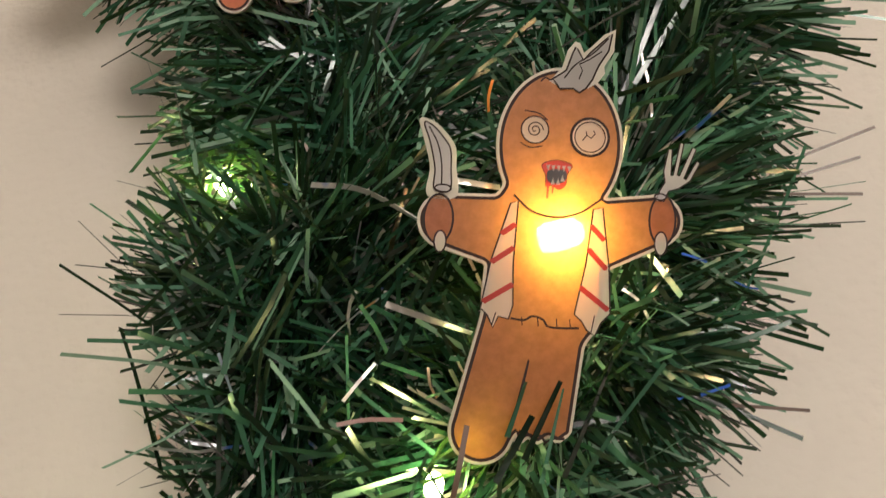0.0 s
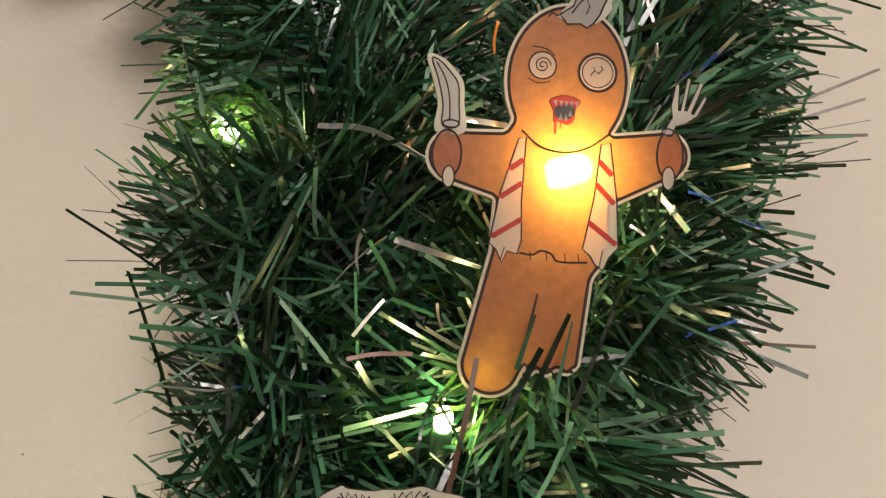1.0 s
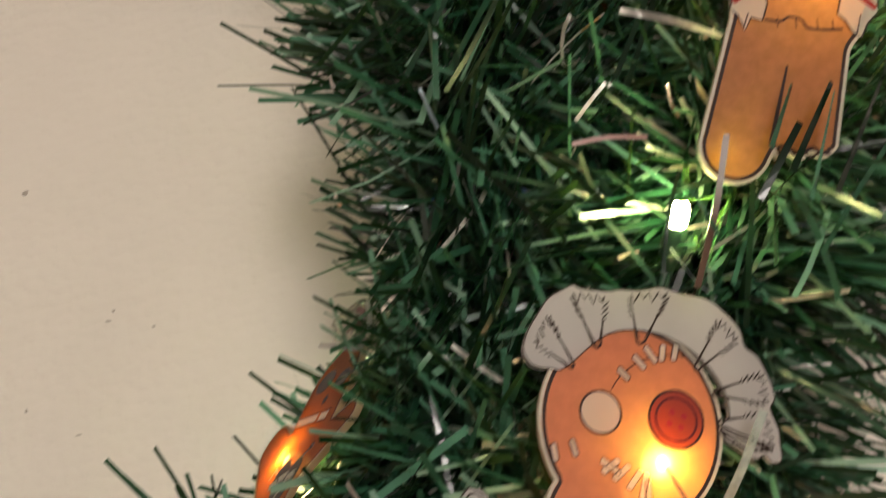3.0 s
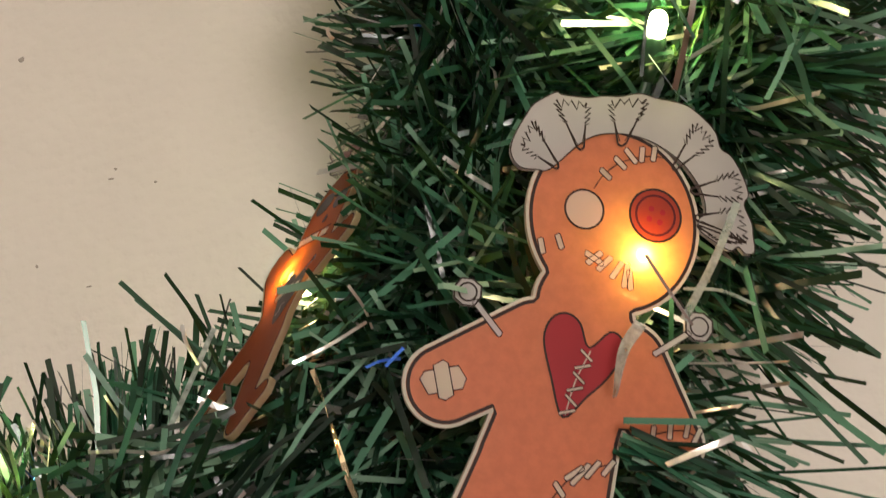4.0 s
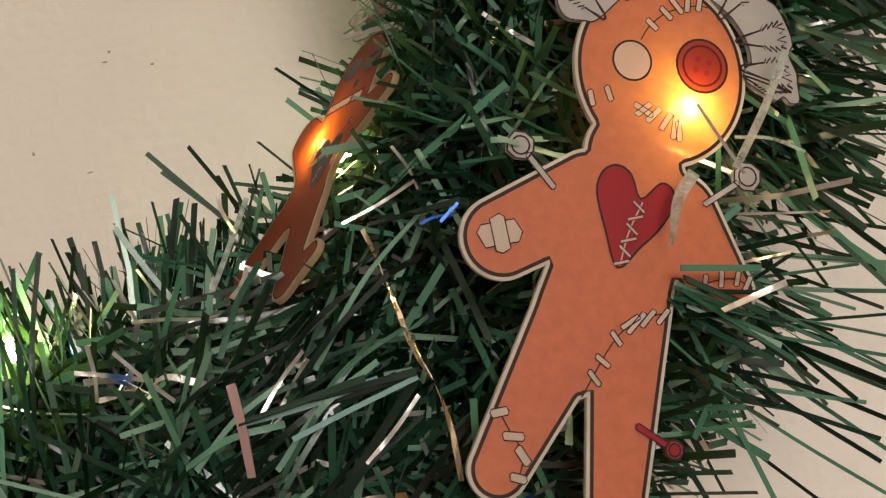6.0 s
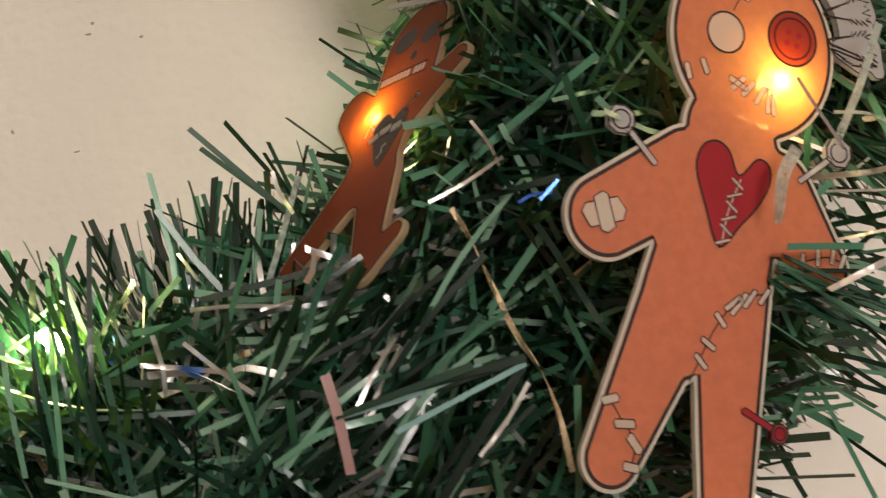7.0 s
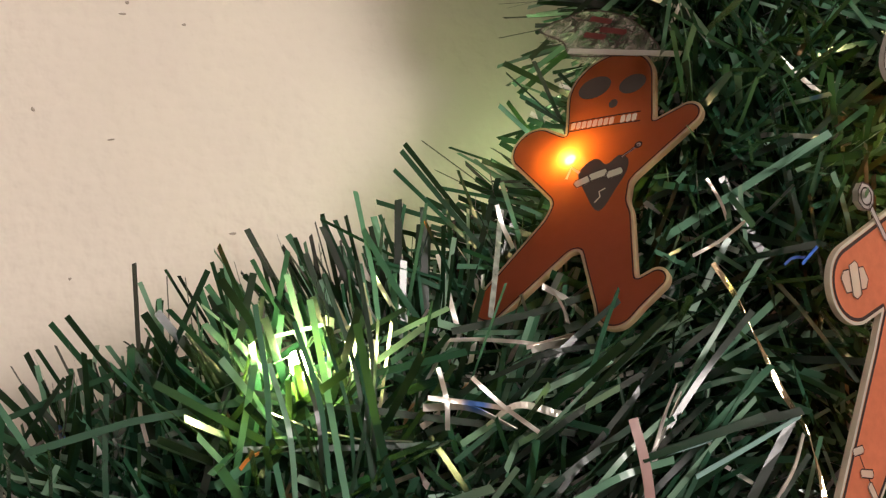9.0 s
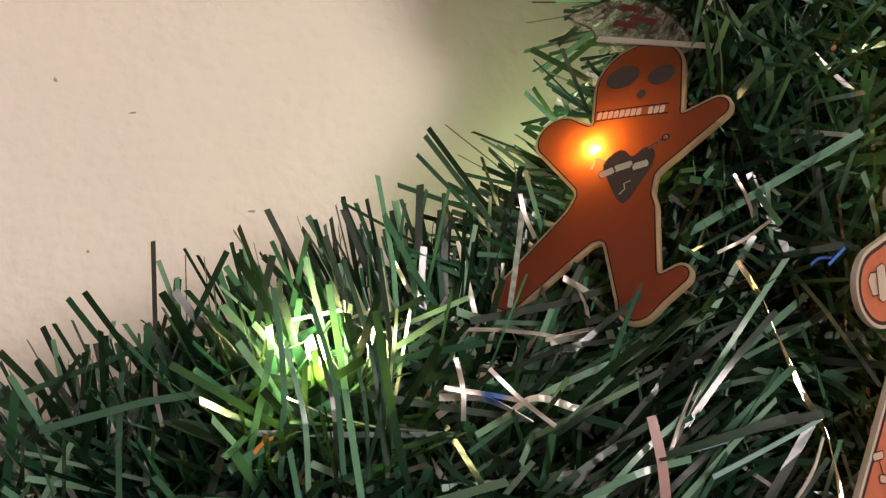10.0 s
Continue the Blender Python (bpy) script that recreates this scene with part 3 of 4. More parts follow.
def pin(head, tip, mat, r=0.24, label="grey printed screw"):
    q = patch(B, "pin", [np.array(head) + r * np.array((math.cos(a), math.sin(a))) * (1 if k % 2 else 0.93) for k, a in enumerate(np.linspace(0, 2 * math.pi, 8, endpoint=False))], mat, z=0.034, thick=0.1, smooth=False, label=label)
    stroke(B, [np.array(head) + 0.6 * r * np.array((math.cos(a), math.sin(a))) for a in np.linspace(0, 2 * math.pi, 20)], 0.03, 0.044, parent=q, smooth=False)
    bar(B, np.array(head) + (np.array(tip) - head) * 0.22, tip, 0.10, mat, "shank", z=0.03)
pin((-2.22, 1.02), (-1.50, 0.60), GREY)
pin((1.52, 2.05), (0.95, 1.32), GREY, 0.26)
pin((1.62, -2.54), (0.93, -2.40), HEART, 0.16, "crimson printed nail")
stroke(B, [(0.82, -0.6), (0.40, -0.9), (0.15, -1.4), (-0.05, -2.3)], 0.022, 0.014)
for a, b in (((0.88, -0.52), (0.78, -0.78)), ((0.66, -0.62), (0.54, -0.92)), ((0.44, -0.80), (0.24, -1.06)), ((0.52, -0.72), (0.36, -1.1)), ((0.10, -1.18), (0.30, -1.32)), ((-0.02, -1.62), (0.22, -1.70)), ((-0.06, -1.88), (0.16, -2.02))):
    bar(B, a, b, 0.09, CLOTH)
stroke(B, [(-1.3, -2.85), (-0.95, -3.15), (-0.65, -3.4), (-0.6, -3.8)], 0.022, 0.014)
for a, b in (((-1.30, -3.0), (-1.10, -2.88)), ((-1.02, -3.24), (-0.74, -3.16)), ((-0.76, -3.34), (-0.54, -3.5)), ((-0.72, -3.76), (-0.50, -3.74))):
    bar(B, a, b, 0.13, CLOTH)
stroke(B, [(1.25, 0.05), (1.75, 0.35), (2.15, 0.35)], 0.022, 0.014)
for a, b in (((1.36, 0.0), (1.32, 0.24)), ((1.62, 0.16), (1.56, 0.40)), ((1.86, 0.28), (1.84, 0.5)), ((2.02, 0.24), (2.06, 0.5))):
    bar(B, a, b, 0.09, CLOTH)

# the running one at the corner
C, MC = ornament("dark red-brown gingerbread ornament with toothy grin, lit from behind", *PLACE_C)
fc = union([capsule((0.02, 2.42), 0.84, (0.08, 1.50), 0.84), capsule((-0.05, 0.80), 0.66, (-0.20, -0.35), 0.74), capsule((-0.48, 0.52), 0.60, (-1.50, 1.44), 0.43),
            capsule((0.4, 0.62), 0.48, (1.58, 1.27), 0.23), capsule((-0.50, -0.50), 0.48, (-1.90, -1.90), 0.33), capsule((0.18, -0.70), 0.48, (0.55, -2.40), 0.32), capsule((0.58, -2.42), 0.30, (1.20, -2.02), 0.17)], 0.12)
card(C, fc, (-2.6, -3.2), (2.3, 4.0), COOKIE_C, edge=0.048, thick=0.10, grow=0.015, line=0.024, rim_mat=RIM)
hat_c = [(-0.90, 3.60), (-1.15, 4.05), (-1.75, 4.62), (-1.25, 4.72), (-0.59, 4.71), (0.22, 4.17), (0.76, 3.48), (0.95, 2.95), (0.05, 3.22)]
cap = patch(C, "cap", hat_c, LACE, z=0.03, thick=0.2, line=0.03, count=60, label="white lace cap with red bows")
CARDS.append((MC, union([fc, oval((-0.4, 4.0), 1.4, 0.8, -0.6)])))
rng = random.Random(5)
for k in range(16):
    x = rng.uniform(-1.1, 0.45)
    y = 3.85 - 0.42 * x + rng.uniform(-0.25, 0.35)
    stroke(C, [(x + rng.uniform(-.25, .25), y + rng.uniform(-.22, .22)) for _ in range(4)], 0.025, 0.042, parent=cap)
for a, b in (((-0.55, 4.45), (-0.1, 4.18)), ((-0.3, 4.05), (0.25, 3.75)), ((-0.65, 4.05), (-0.2, 3.8))):
    bar(C, a, b, 0.13, DEEP, "bow", z=0.045, line=0.0)
disc(C, "eye_socket", (-0.31, 2.56), 0.34, SHADE, ry=0.26, line=0)
disc(C, "eye_socket", (0.48, 2.38), 0.27, SHADE, ry=0.22, line=0)
disc(C, "nose", (0.12, 2.02), 0.09, SHADE, ry=0.10, line=0)
stroke(C, [(-0.76, 1.62), (0.0, 1.53), (0.70, 1.42)], 0.03, 0.012)
stroke(C, [(-0.76, 1.83), (0.0, 1.74), (0.70, 1.64)], 0.03, 0.012)
for k in range(12):
    if k != 8:
        x = -0.68 + 0.114 * k
        y = 1.655 - 0.145 * (x + 0.68)
        bar(C, (x, y), (x + 0.012, y + 0.13), 0.088, CLOTH_LIT, "tooth", z=0.02, line=0)
patch(C, "heart", [(0.11, 0.60), (-0.05, 0.76), (-0.22, 0.78), (-0.44, 0.55), (-0.3, 0.15), (0.04, -0.40), (0.36, 0.05), (0.52, 0.36), (0.52, 0.62), (0.34, 0.74)], SHADE, line=0, label="charcoal printed heart")
for a, b in (((-0.46, 0.30), (-0.22, 0.36)), ((-0.18, 0.38), (0.12, 0.42)), ((0.16, 0.34), (0.42, 0.37))):
    bar(C, a, b, 0.17, CLOTH_LIT, "plaster", z=0.022)
stroke(C, [(-0.68, 0.48), (-0.6, 0.72), (-0.42, 0.55)], 0.06, 0.02, mat=CLOTH, smooth=False)
stroke(C, [(-0.05, -0.2), (0.05, -0.1), (0.02, 0.02), (0.14, 0.06)], 0.03, 0.02, mat=CLOTH, smooth=False)
bar(C, (0.40, 0.66), (0.72, 0.84), 0.035, GREY, "pin", z=0.03)
disc(C, "pin_head", (0.72, 0.84), 0.06, GREY, z=0.034)

# one more above, of which little more than a foot is seen
D, MD = ornament("orange-brown gingerbread ornament higher on the garland", *PLACE_D)
fd = union([capsule((0, 0), 0.36, (0.5, 2.0), 0.55), capsule((1.5, 0.1), 0.36, (1.05, 2.0), 0.55), capsule((0.75, 2.3), 0.85, (0.75, 4.2), 0.8), oval((0.75, 5.9), 1.2, 1.3),
            capsule((0.4, 4.2), 0.5, (-1.0, 3.6), 0.42), capsule((1.1, 4.2), 0.5, (2.5, 3.6), 0.42)])
card(D, fd, (-1.7, -0.7), (3.2, 7.6), COOKIE_B)
CARDS.append((MD, fd))


# ---- tinsel garlands ----
def garland(label, ctrl, radius, per_cm, seed, singles):
    """A wire core with cut strips of film standing out from it all round."""
    thing = tagged(new("tinsel_garland"), label, "garland", "tinsel garlands")
    line = spline(ctrl, 400) 
    thing.location = (0, 0, 0)
    tan = np.gradient(line, axis=0)
    step = np.linalg.norm(tan, axis=1)
    length = step.sum()
    tan /= step[:, None]
    for turn in (0, math.pi):
        s = np.cumsum(step) * 5 + turn
        a = np.cross(tan, (0, 1, 0))
        a /= np.linalg.norm(a, axis=1)[:, None]
        b = np.cross(tan, a)
        v, f = tube((line + 0.09 * (np.cos(s)[:, None] * a + np.sin(s)[:, None] * b)) * CM, 0.08 * CM, 6)
        link_mesh("core_wire", v, f, STEEL, thing, "twisted wire core", smooth=True)
    r = np.random.RandomState(seed)
    n = int(length * per_cm)
    at = r.rand(n) * 399
    i0 = at.astype(int).clip(0, 398)
    fr = (at - i0)[:, None]
    c = line[i0] * (1 - fr) + line[i0 + 1] * fr
    t = tan[i0]
    c = c + r.randn(n, 3) * (0.5, 0.25, 0.5)
    ang = r.rand(n) * 2 * math.pi
    a = np.cross(t, (0, 1, 0))
    a /= np.linalg.norm(a, axis=1)[:, None]
    b = np.cross(t, a)
    d = np.cos(ang)[:, None] * a + np.sin(ang)[:, None] * b
    # strips lean together in tufts, and those in front lie flatter
    place = at / 399 * length
    lean = 0.40 * np.sin(place * 1.9 + 1.5 * np.sin(ang * 2 + seed)) + 0.30 * np.sin(place * 4.7 + 2.1 * ang) + r.randn(n) * 0.18
    tuft = (place / 1.25 + 0.35 * np.sin(3 * ang)).astype(int).clip(0) * 7 + (ang / (2 * math.pi) * 7).astype(int)
    sway = r.randn(tuft.max() + 1, 3) * 0.66
    d = d + t * lean[:, None] + sway[tuft]
    front = np.clip(-d[:, 1], 0, 1)
    d[:, 1] *= 1 - 0.45 * front
    d += a * (np.sin(place * 2.3 + seed * 2.0 + np.sin(place * 0.9)) * 0.6 * front)[:, None]
    d += r.randn(n, 3) * 0.08
    low = np.exp(-((c[:, 0] + 17.5) / 4.5) ** 4) * (c[:, 2] > -12)
    d += (low * (0.2 + 0.4 * (r.rand(n) < 0.5)))[:, None] * np.array((0.12, -0.1, 1.0))
    # at the corner the strips lie combed across the bend
    comb = np.exp(-((c[:, 0] + 9.8) / 3.2) ** 2 - ((c[:, 2] + 10.2) / 2.8) ** 2) * np.sign(r.rand(n) - 0.45)
    d += comb[:, None] * np.array((1.7, -0.2, 1.1))
    d /= np.linalg.norm(d, axis=1)[:, None]
    # some strips lie on the front of the others, whole tufts one way
    bendy = np.exp(-((c[:, 0] + 10.5) / 5.0) ** 2 - ((c[:, 2] + 10.4) / 3.2) ** 2)
    lying = (r.rand(n) < 0.13 + 0.22 * bendy) & (d[:, 1] < -0.35 + 0.3 * bendy)
    c = c + d * (radius * (0.45 + 0.30 * r.rand(n)) * lying)[:, None]
    flat = r.randn(tuft.max() + 1, 3)[tuft] + t * 0.4
    far = np.exp(-((c[:, 0] + 9.8) / 3.4) ** 2 - ((c[:, 2] + 9.8) / 3.2) ** 2)
    flat = flat / np.linalg.norm(flat, axis=1)[:, None] * (1 - far)[:, None] + far[:, None] * np.array((0.8, 0, 0.55)) + r.randn(n, 3) * 0.16
    flat = flat - d * (flat * d).sum(1)[:, None] * 0.85
    flat /= np.linalg.norm(flat, axis=1)[:, None]
    c = np.where(lying[:, None], c - flat * radius * 0.4, c)
    d = np.where(lying[:, None], flat, d)
    silver = r.rand(n) < 0.075 + 0.13 * np.exp(-((c[:, 2] + 11) / 3) ** 2)
    long = radius * (0.80 + 0.22 * r.rand(n)) * np.where((r.rand(n) < 0.03) & ~silver, 1.12, 1.0) * np.where(silver, 0.72, 1.0) * (1 + 0.10 * np.sin(place * 0.85 + seed)) * (0.86 + 0.22 * r.rand(tuft.max() + 1))[tuft]
    hollow = np.exp(-((c[:, 2] - 6.6) / 1.2) ** 2 - ((c[:, 0] + 5.2) / 1.5) ** 2)
    hollow += 0.35 * np.exp(-((c[:, 2] + 3.4) / 1.3) ** 2 - ((c[:, 0] + 7.4) / 1.6) ** 2)
    long *= 1 - 0.38 * hollow.clip(0, 1) * (d[:, 0] < -0.2)
    long *= 1 + 0.3 * bendy * lying
    long *= np.where(silver & lying, 0.6, 1.0)
    # short tufts between the full ones leave deep, shaded pits
    deep = np.exp(-((c[:, 0] + 3.2) / 3.4) ** 2 - ((c[:, 2] + 3.6) / 3.0) ** 2)
    thin = r.rand(tuft.max() + 1)[tuft] < 0.44 - 0.2 * bendy - 0.25 * low + 0.36 * deep
    long *= np.where(thin, 0.46, 1.0)
    bend = np.cross(d, r.randn(n, 3))
    bend /= np.linalg.norm(bend, axis=1)[:, None]
    bend *= (r.rand(n) ** 1.5 * 0.24 + silver * 0.42 * r.rand(n))[:, None]
    # blades that lie flat turn their faces outwards
    wide = np.cross(d, r.randn(n, 3) + (bendy * (1.0 + 1.2 * lying))[:, None] * np.array((0.6, -1.3, -0.3)))
    wide /= np.linalg.norm(wide, axis=1)[:, None]
    wide *= (np.where(silver, 0.78, 1.0) * (0.038 + 0.024 * r.rand(n)) * (1 + 0.14 * np.clip((-c[:, 2] - 3) / 5, 0, 1)))[:, None]
    ss = np.linspace(0.04, 1, 12)
    pts = c[:, None] + d[:, None] * (ss[:, None] * long[:, None, None]) + bend[:, None] * (ss[:, None] ** 2 * long[:, None, None])
    ok = pts[..., 1].max(1) < -0.15
    ok &= pts[..., 2].max(1) < np.where(c[:, 0] < -12.5, -4.2 + 0.11 * (c[:, 0] + 13), 99)
    ok &= r.rand(n) < np.where(thin, 0.48, 1.0) * (1 - 0.5 * np.clip((-c[:, 0] - 18.5) / 2, 0, 1))
    ok &= ~(silver & (pts[..., 1].min(1) < np.where(c[:, 0] < -11, -9.5, -10.4)))
    ok &= pts[..., 1].min(1) > np.where(c[:, 0] < -11, -10.6, -12.0)
    for m, field in CARDS:
        inv = np.array(m.inverted())
        loc = pts * CM @ inv[:3, :3].T + inv[:3, 3]
        loc = loc / CM
        ok &= ~((loc[..., 2] > -0.26) & (loc[..., 2] < 9) & (field(loc[..., 0], loc[..., 1]) < 0.14 + 0.4 * loc[..., 2].clip(0, 3))).any(1)
    for bulb, out in BULB_GAPS:
        off = pts - np.array(bulb)
        ok &= np.linalg.norm(off, axis=2).min(1) > 0.22
        run = off @ out
        ok &= ~((run > 0) & (np.linalg.norm(off - run[..., None] * out, axis=2) < 0.24)).any(1) | (r.rand(n) < 0.3)
    keep = np.nonzero(ok)[0]
    cut = np.array([0.0, 0.34, 0.68, 1.0])
    strips = c[:, None] + d[:, None] * (cut[:, None] * long[:, None, None]) + bend[:, None] * (cut[:, None] ** 2 * long[:, None, None])
    verts = np.stack([strips - wide[:, None], strips + wide[:, None]], 2).reshape(n, 8, 3) * CM
    quad = np.array([(0, 1, 3, 2), (2, 3, 5, 4), (4, 5, 7, 6)])
    tip = strips[:, 3]
    seen = (tip[:, 0] > -23) & (tip[:, 0] < 9) & (tip[:, 2] > -14) & (tip[:, 2] < 12)
    order = keep[np.argsort(tip[keep, 1] + 100 * ~seen[keep])]
    alone = np.concatenate([order[~silver[order]][: singles * 3: 3], order[silver[order]][: singles * 2 // 3]])
    chosen = np.zeros(n, bool)
    chosen[alone] = True
    for i in alone:
        link_mesh("silver_strip" if silver[i] else "green_strip", verts[i], quad, SILVER if silver[i] else GREEN, thing, smooth=True)
    for name, mat, some in (("green_tinsel", GREEN, keep[~silver[keep] & ~chosen[keep]]), ("silver_tinsel", SILVER, keep[silver[keep] & ~chosen[keep]])):
        v = verts[some].reshape(-1, 3)
        f = (quad[None] + 8 * np.arange(len(some))[:, None, None]).reshape(-1, 4)
        ob = link_mesh(name, v, f, mat, thing, smooth=True, label="dense dark green film strips" if mat is GREEN else "crinkled silver film strips")
        tagged(ob, kind="stuff")
    return thing


# ---- the string of small bulbs ----
def on_card(m, u, v, w):
    return tuple(m @ Vector((u * CM, v * CM, w * CM)) / CM)


BULBS = [(on_card(MA, 0.24, 0.52, -0.46), BULB_W, (-1, 0.2, 0.1)), (on_card(MB, 0.29, 2.84, -0.34), BULB_B, (0.3, 1, 0.4)), (on_card(MC, -0.72, 1.02, -0.34), BULB_C, (0.4, 1, -0.2)),
         ((-6.65, -8.6, 5.94), BULB_G, (0.6, 0.9, -0.6)), ((-2.42, -8.95, -2.6), BULB_G, (-0.4, 0.8, -0.6)), ((-15.8, -8.9, -7.6), BULB_G, (0.2, 0.9, -0.6), 0.9), ((-9.2, -3.3, -3.2), BULB_H, (0.7, -0.5, -0.5))]
GAP = np.array((0.25, -0.75, -0.6)) / np.linalg.norm((0.25, -0.75, -0.6))
BULB_GAPS = [(BULBS[k][0], GAP) for k in (3, 4)]  # two bulbs lie open to the front


def mini_light(at, mat, back, size=1.0):
    thing = tagged(new("mini_light"), "tiny clear bulb glowing warm in the garland" if mat not in (BULB_G, BULB_H) else "tiny bulb glowing yellow-green among tinsel strips", "light", "string lights")
    ax = Vector(back).normalized()
    thing.matrix_world = Matrix.Translation(Vector(at) * CM) @ ax.to_track_quat("Z", "Y").to_matrix().to_4x4()
    k = size * 0.9 if mat in (BULB_G, BULB_H) else 1.6 if mat is BULB_W else 1.25
    long = 1.8 if mat is BULB_W else 1.0
    v, f = tube([(0, 0, z * CM * long) for z in (-0.26, -0.24, -0.18, -0.05, 0.12, 0.22)], [k * r * CM for r in (0.03, 0.10, 0.16, 0.19, 0.19, 0.15)], 12)
    link_mesh("bulb", v, f, mat, thing, "glowing bulb", smooth=True)
    v, f = tube([(0, 0, (z + 0.2 * (long - 1)) * CM) for z in (0.18, 0.22, 0.7, 0.78, 1.0)], [r * CM for r in (0.16, 0.20, 0.22, 0.16, 0.10)], 10)
    link_mesh("socket", v, f, WIRE, thing, "green plastic socket", smooth=True)
    return np.array(at) + np.array(ax) * 1.0


ends = [mini_light(*b) for b in BULBS]
cable = tagged(new("light_cable"), "thin green twin cable of the string lights", "cable")
way = [(-6.5, -6, 18), ends[3], (-3.5, -6.5, 5), ends[0], (-0.5, -6.5, -1), ends[4], (-4, -5.5, -6), ends[1], (-6.5, -5.5, -9), ends[6], ends[2], (-13, -5.2, -10), ends[5], (-18, -5.5, -11), (-26, -5.5, -12.5)]
for off in (-0.07, 0.07):
    v, f = tube((spline(way, 220) + (off, 0, off)) * CM, 0.07 * CM, 6)
    link_mesh("strand", v, f, WIRE, cable, smooth=True)

garland("dark green tinsel garland with silver strips, hung before the wall", [(6.2, -7, 22), (4.5, -7.2, 9.6), (1.1, -7, 2.6), (-1.35, -6.5, -1.9), (-4.2, -5.8, -5.4), (-7.7, -5.6, -8.85), (-11.05, -5.8, -11.85), (-15.3, -6.1, -13.6), (-20, -6.3, -15.6), (-30, -6.5, -18.6)], 4.6, 500, 3, 300)
garland("dark green tinsel garland with silver strips, beside its other strand", [(-13, -7.5, 25), (-6.0, -7.6, 16.5), (-4.4, -8, 9.5), (-4.6, -8, 4), (-6.35, -7, -0.6), (-7.1, -5.9, -4.2), (-10.1, -5.7, -8.1), (-14.3, -6.3, -9.8), (-19.8, -6.6, -10.6), (-28, -6.7, -11.2), (-34, -6.7, -11.4)], 4.6, 500, 8, 300)


# ---- single strips that stand out ----
def loose_strip(name, label, points, width, mat, twist=0.0, face=(0.1, -0.9, -0.35), group=""):
    """A strip of film along points in centimetres, turned by twist from end to end."""
    p = spline(points, 14) if len(points) > 2 else np.linspace(points[0], points[1], 6)
    t = np.gradient(p, axis=0)
    t /= np.linalg.norm(t, axis=1)[:, None]
    side = np.cross(t, face)
    side /= np.linalg.norm(side, axis=1)[:, None]
    out = np.cross(t, side)
    a = np.linspace(0, twist, len(p))[:, None]
    w = (np.cos(a) * side + np.sin(a) * out) * width / 2
    h = (np.cos(a) * out - np.sin(a) * side) * 0.008
    n = len(p)
    verts = np.vstack([p + w + h, p - w + h, p - w - h, p + w - h]) * CM
    faces = [(i + r * n, i + 1 + r * n, i + 1 + (r + 1) % 4 * n, i + (r + 1) % 4 * n) for i in range(n - 1) for r in range(4)]
    faces += [(0, n, 2 * n, 3 * n), (n - 1, 4 * n - 1, 3 * n - 1, 2 * n - 1)]
    return tagged(link_mesh(name, verts, faces, mat), label, "tinsel strip", group or "loose tinsel strips")


GLASSY = printed("clear_film", (0.62, 0.66, 0.60), through=0.5, rough=0.15, clear=0.55, tint=(0.9, 0.95, 0.9))
PINK = plain("pink_silver_film", (0.34, 0.20, 0.18), 0.5, 0.0)
GOLD = plain("gold_silver_film", (0.85, 0.66, 0.42), 0.18, 0.9)
# a blue glint put into the base colour
BLUE = plain("painted_blue_glint", (0.08, 0.22, 0.80), 0.2, 0.6)
LEAF = GREEN
AMBER = plain("amber_film", (0.75, 0.26, 0.05), 0.3, 0.4)
PALE = plain("pale_teal_film", (0.20, 0.34, 0.31), 0.3)
MIDGREEN = plain("mid_green_film", (0.055, 0.15, 0.09), 0.35)
loose_strip("brown_strip", "narrow brown strip standing before the ornament's foot", [(-1.47, -10.23, -2.14), (-1.92, -9.84, -3.17), (-2.47, -9.22, -4.1)], 0.10, TWIG)
for a, b in (((-0.32, -9.95, -2.08), (-1.2, -9.6, -3.04)), ((0.3, -10.12, -1.61), (-0.63, -9.64, -2.74)), ((0.32, -10.02, -1.71), (-0.43, -9.33, -3.11)), ((-0.3, -10.27, -1.56), (-0.84, -9.89, -2.36)), ((1.28, -10.05, -1.37), (-0.01, -9.28, -3.06))):
    loose_strip("green_strip", "dark green film strip crossing the ornament's legs", [a, b], 0.12, LEAF, 0.5, face=(0.7, -0.35, 0.6))
loose_strip("silver_strip", "straight pinkish silver strip across the lace cap", [(-9.52, -6.72, -2.2), (-8.16, -8.46, -3.38)], 0.12, GREY, face=(-0.56, -0.7, 0.43))
loose_strip("clear_strip", "narrow clear strip before the ornament's foot", [(-11.75, -7.26, -5.27), (-12.2, -7.56, -6.45), (-12.52, -7.76, -7.24)], 0.10, GLASSY)
loose_strip("clear_strip", "pale clear strip across the cap's frill", [(-1.97, -8.39, -5.96), (-2.57, -8.41, -6.84), (-3.28, -8.5, -7.73)], 0.13, GLASSY)
loose_strip("brown_strip", "thin dark strip over the glowing cheek", [(-3.59, -8.91, -6.68), (-3.41, -8.7, -7.19), (-3.17, -8.44, -7.83)], 0.05, TWIG)
loose_strip("clear_strip", "thin pale strip beside the ornament's head", [(-3.16, -8.57, -7.25), (-2.6, -8.3, -7.33), (-2.13, -8.04, -7.6)], 0.05, GLASSY)
loose_strip("green_strip", "green film strip across the ornament's arm", [(-4.53, -8.73, -9.14), (-3.33, -8.15, -9.29)], 0.10, MIDGREEN)
loose_strip("silver_strip", "silver strip at the ornament's hand", [(-3.01, -7.93, -9.55), (-4.08, -8.34, -9.84)], 0.10, SILVER, 0.9)
loose_strip("clear_strip", "crumpled clear strip between heart and arm", [(-3.93, -8.8, -7.73), (-4.28, -8.87, -8.13), (-4.57, -8.84, -8.79)], 0.20, GLASSY, 1.4)
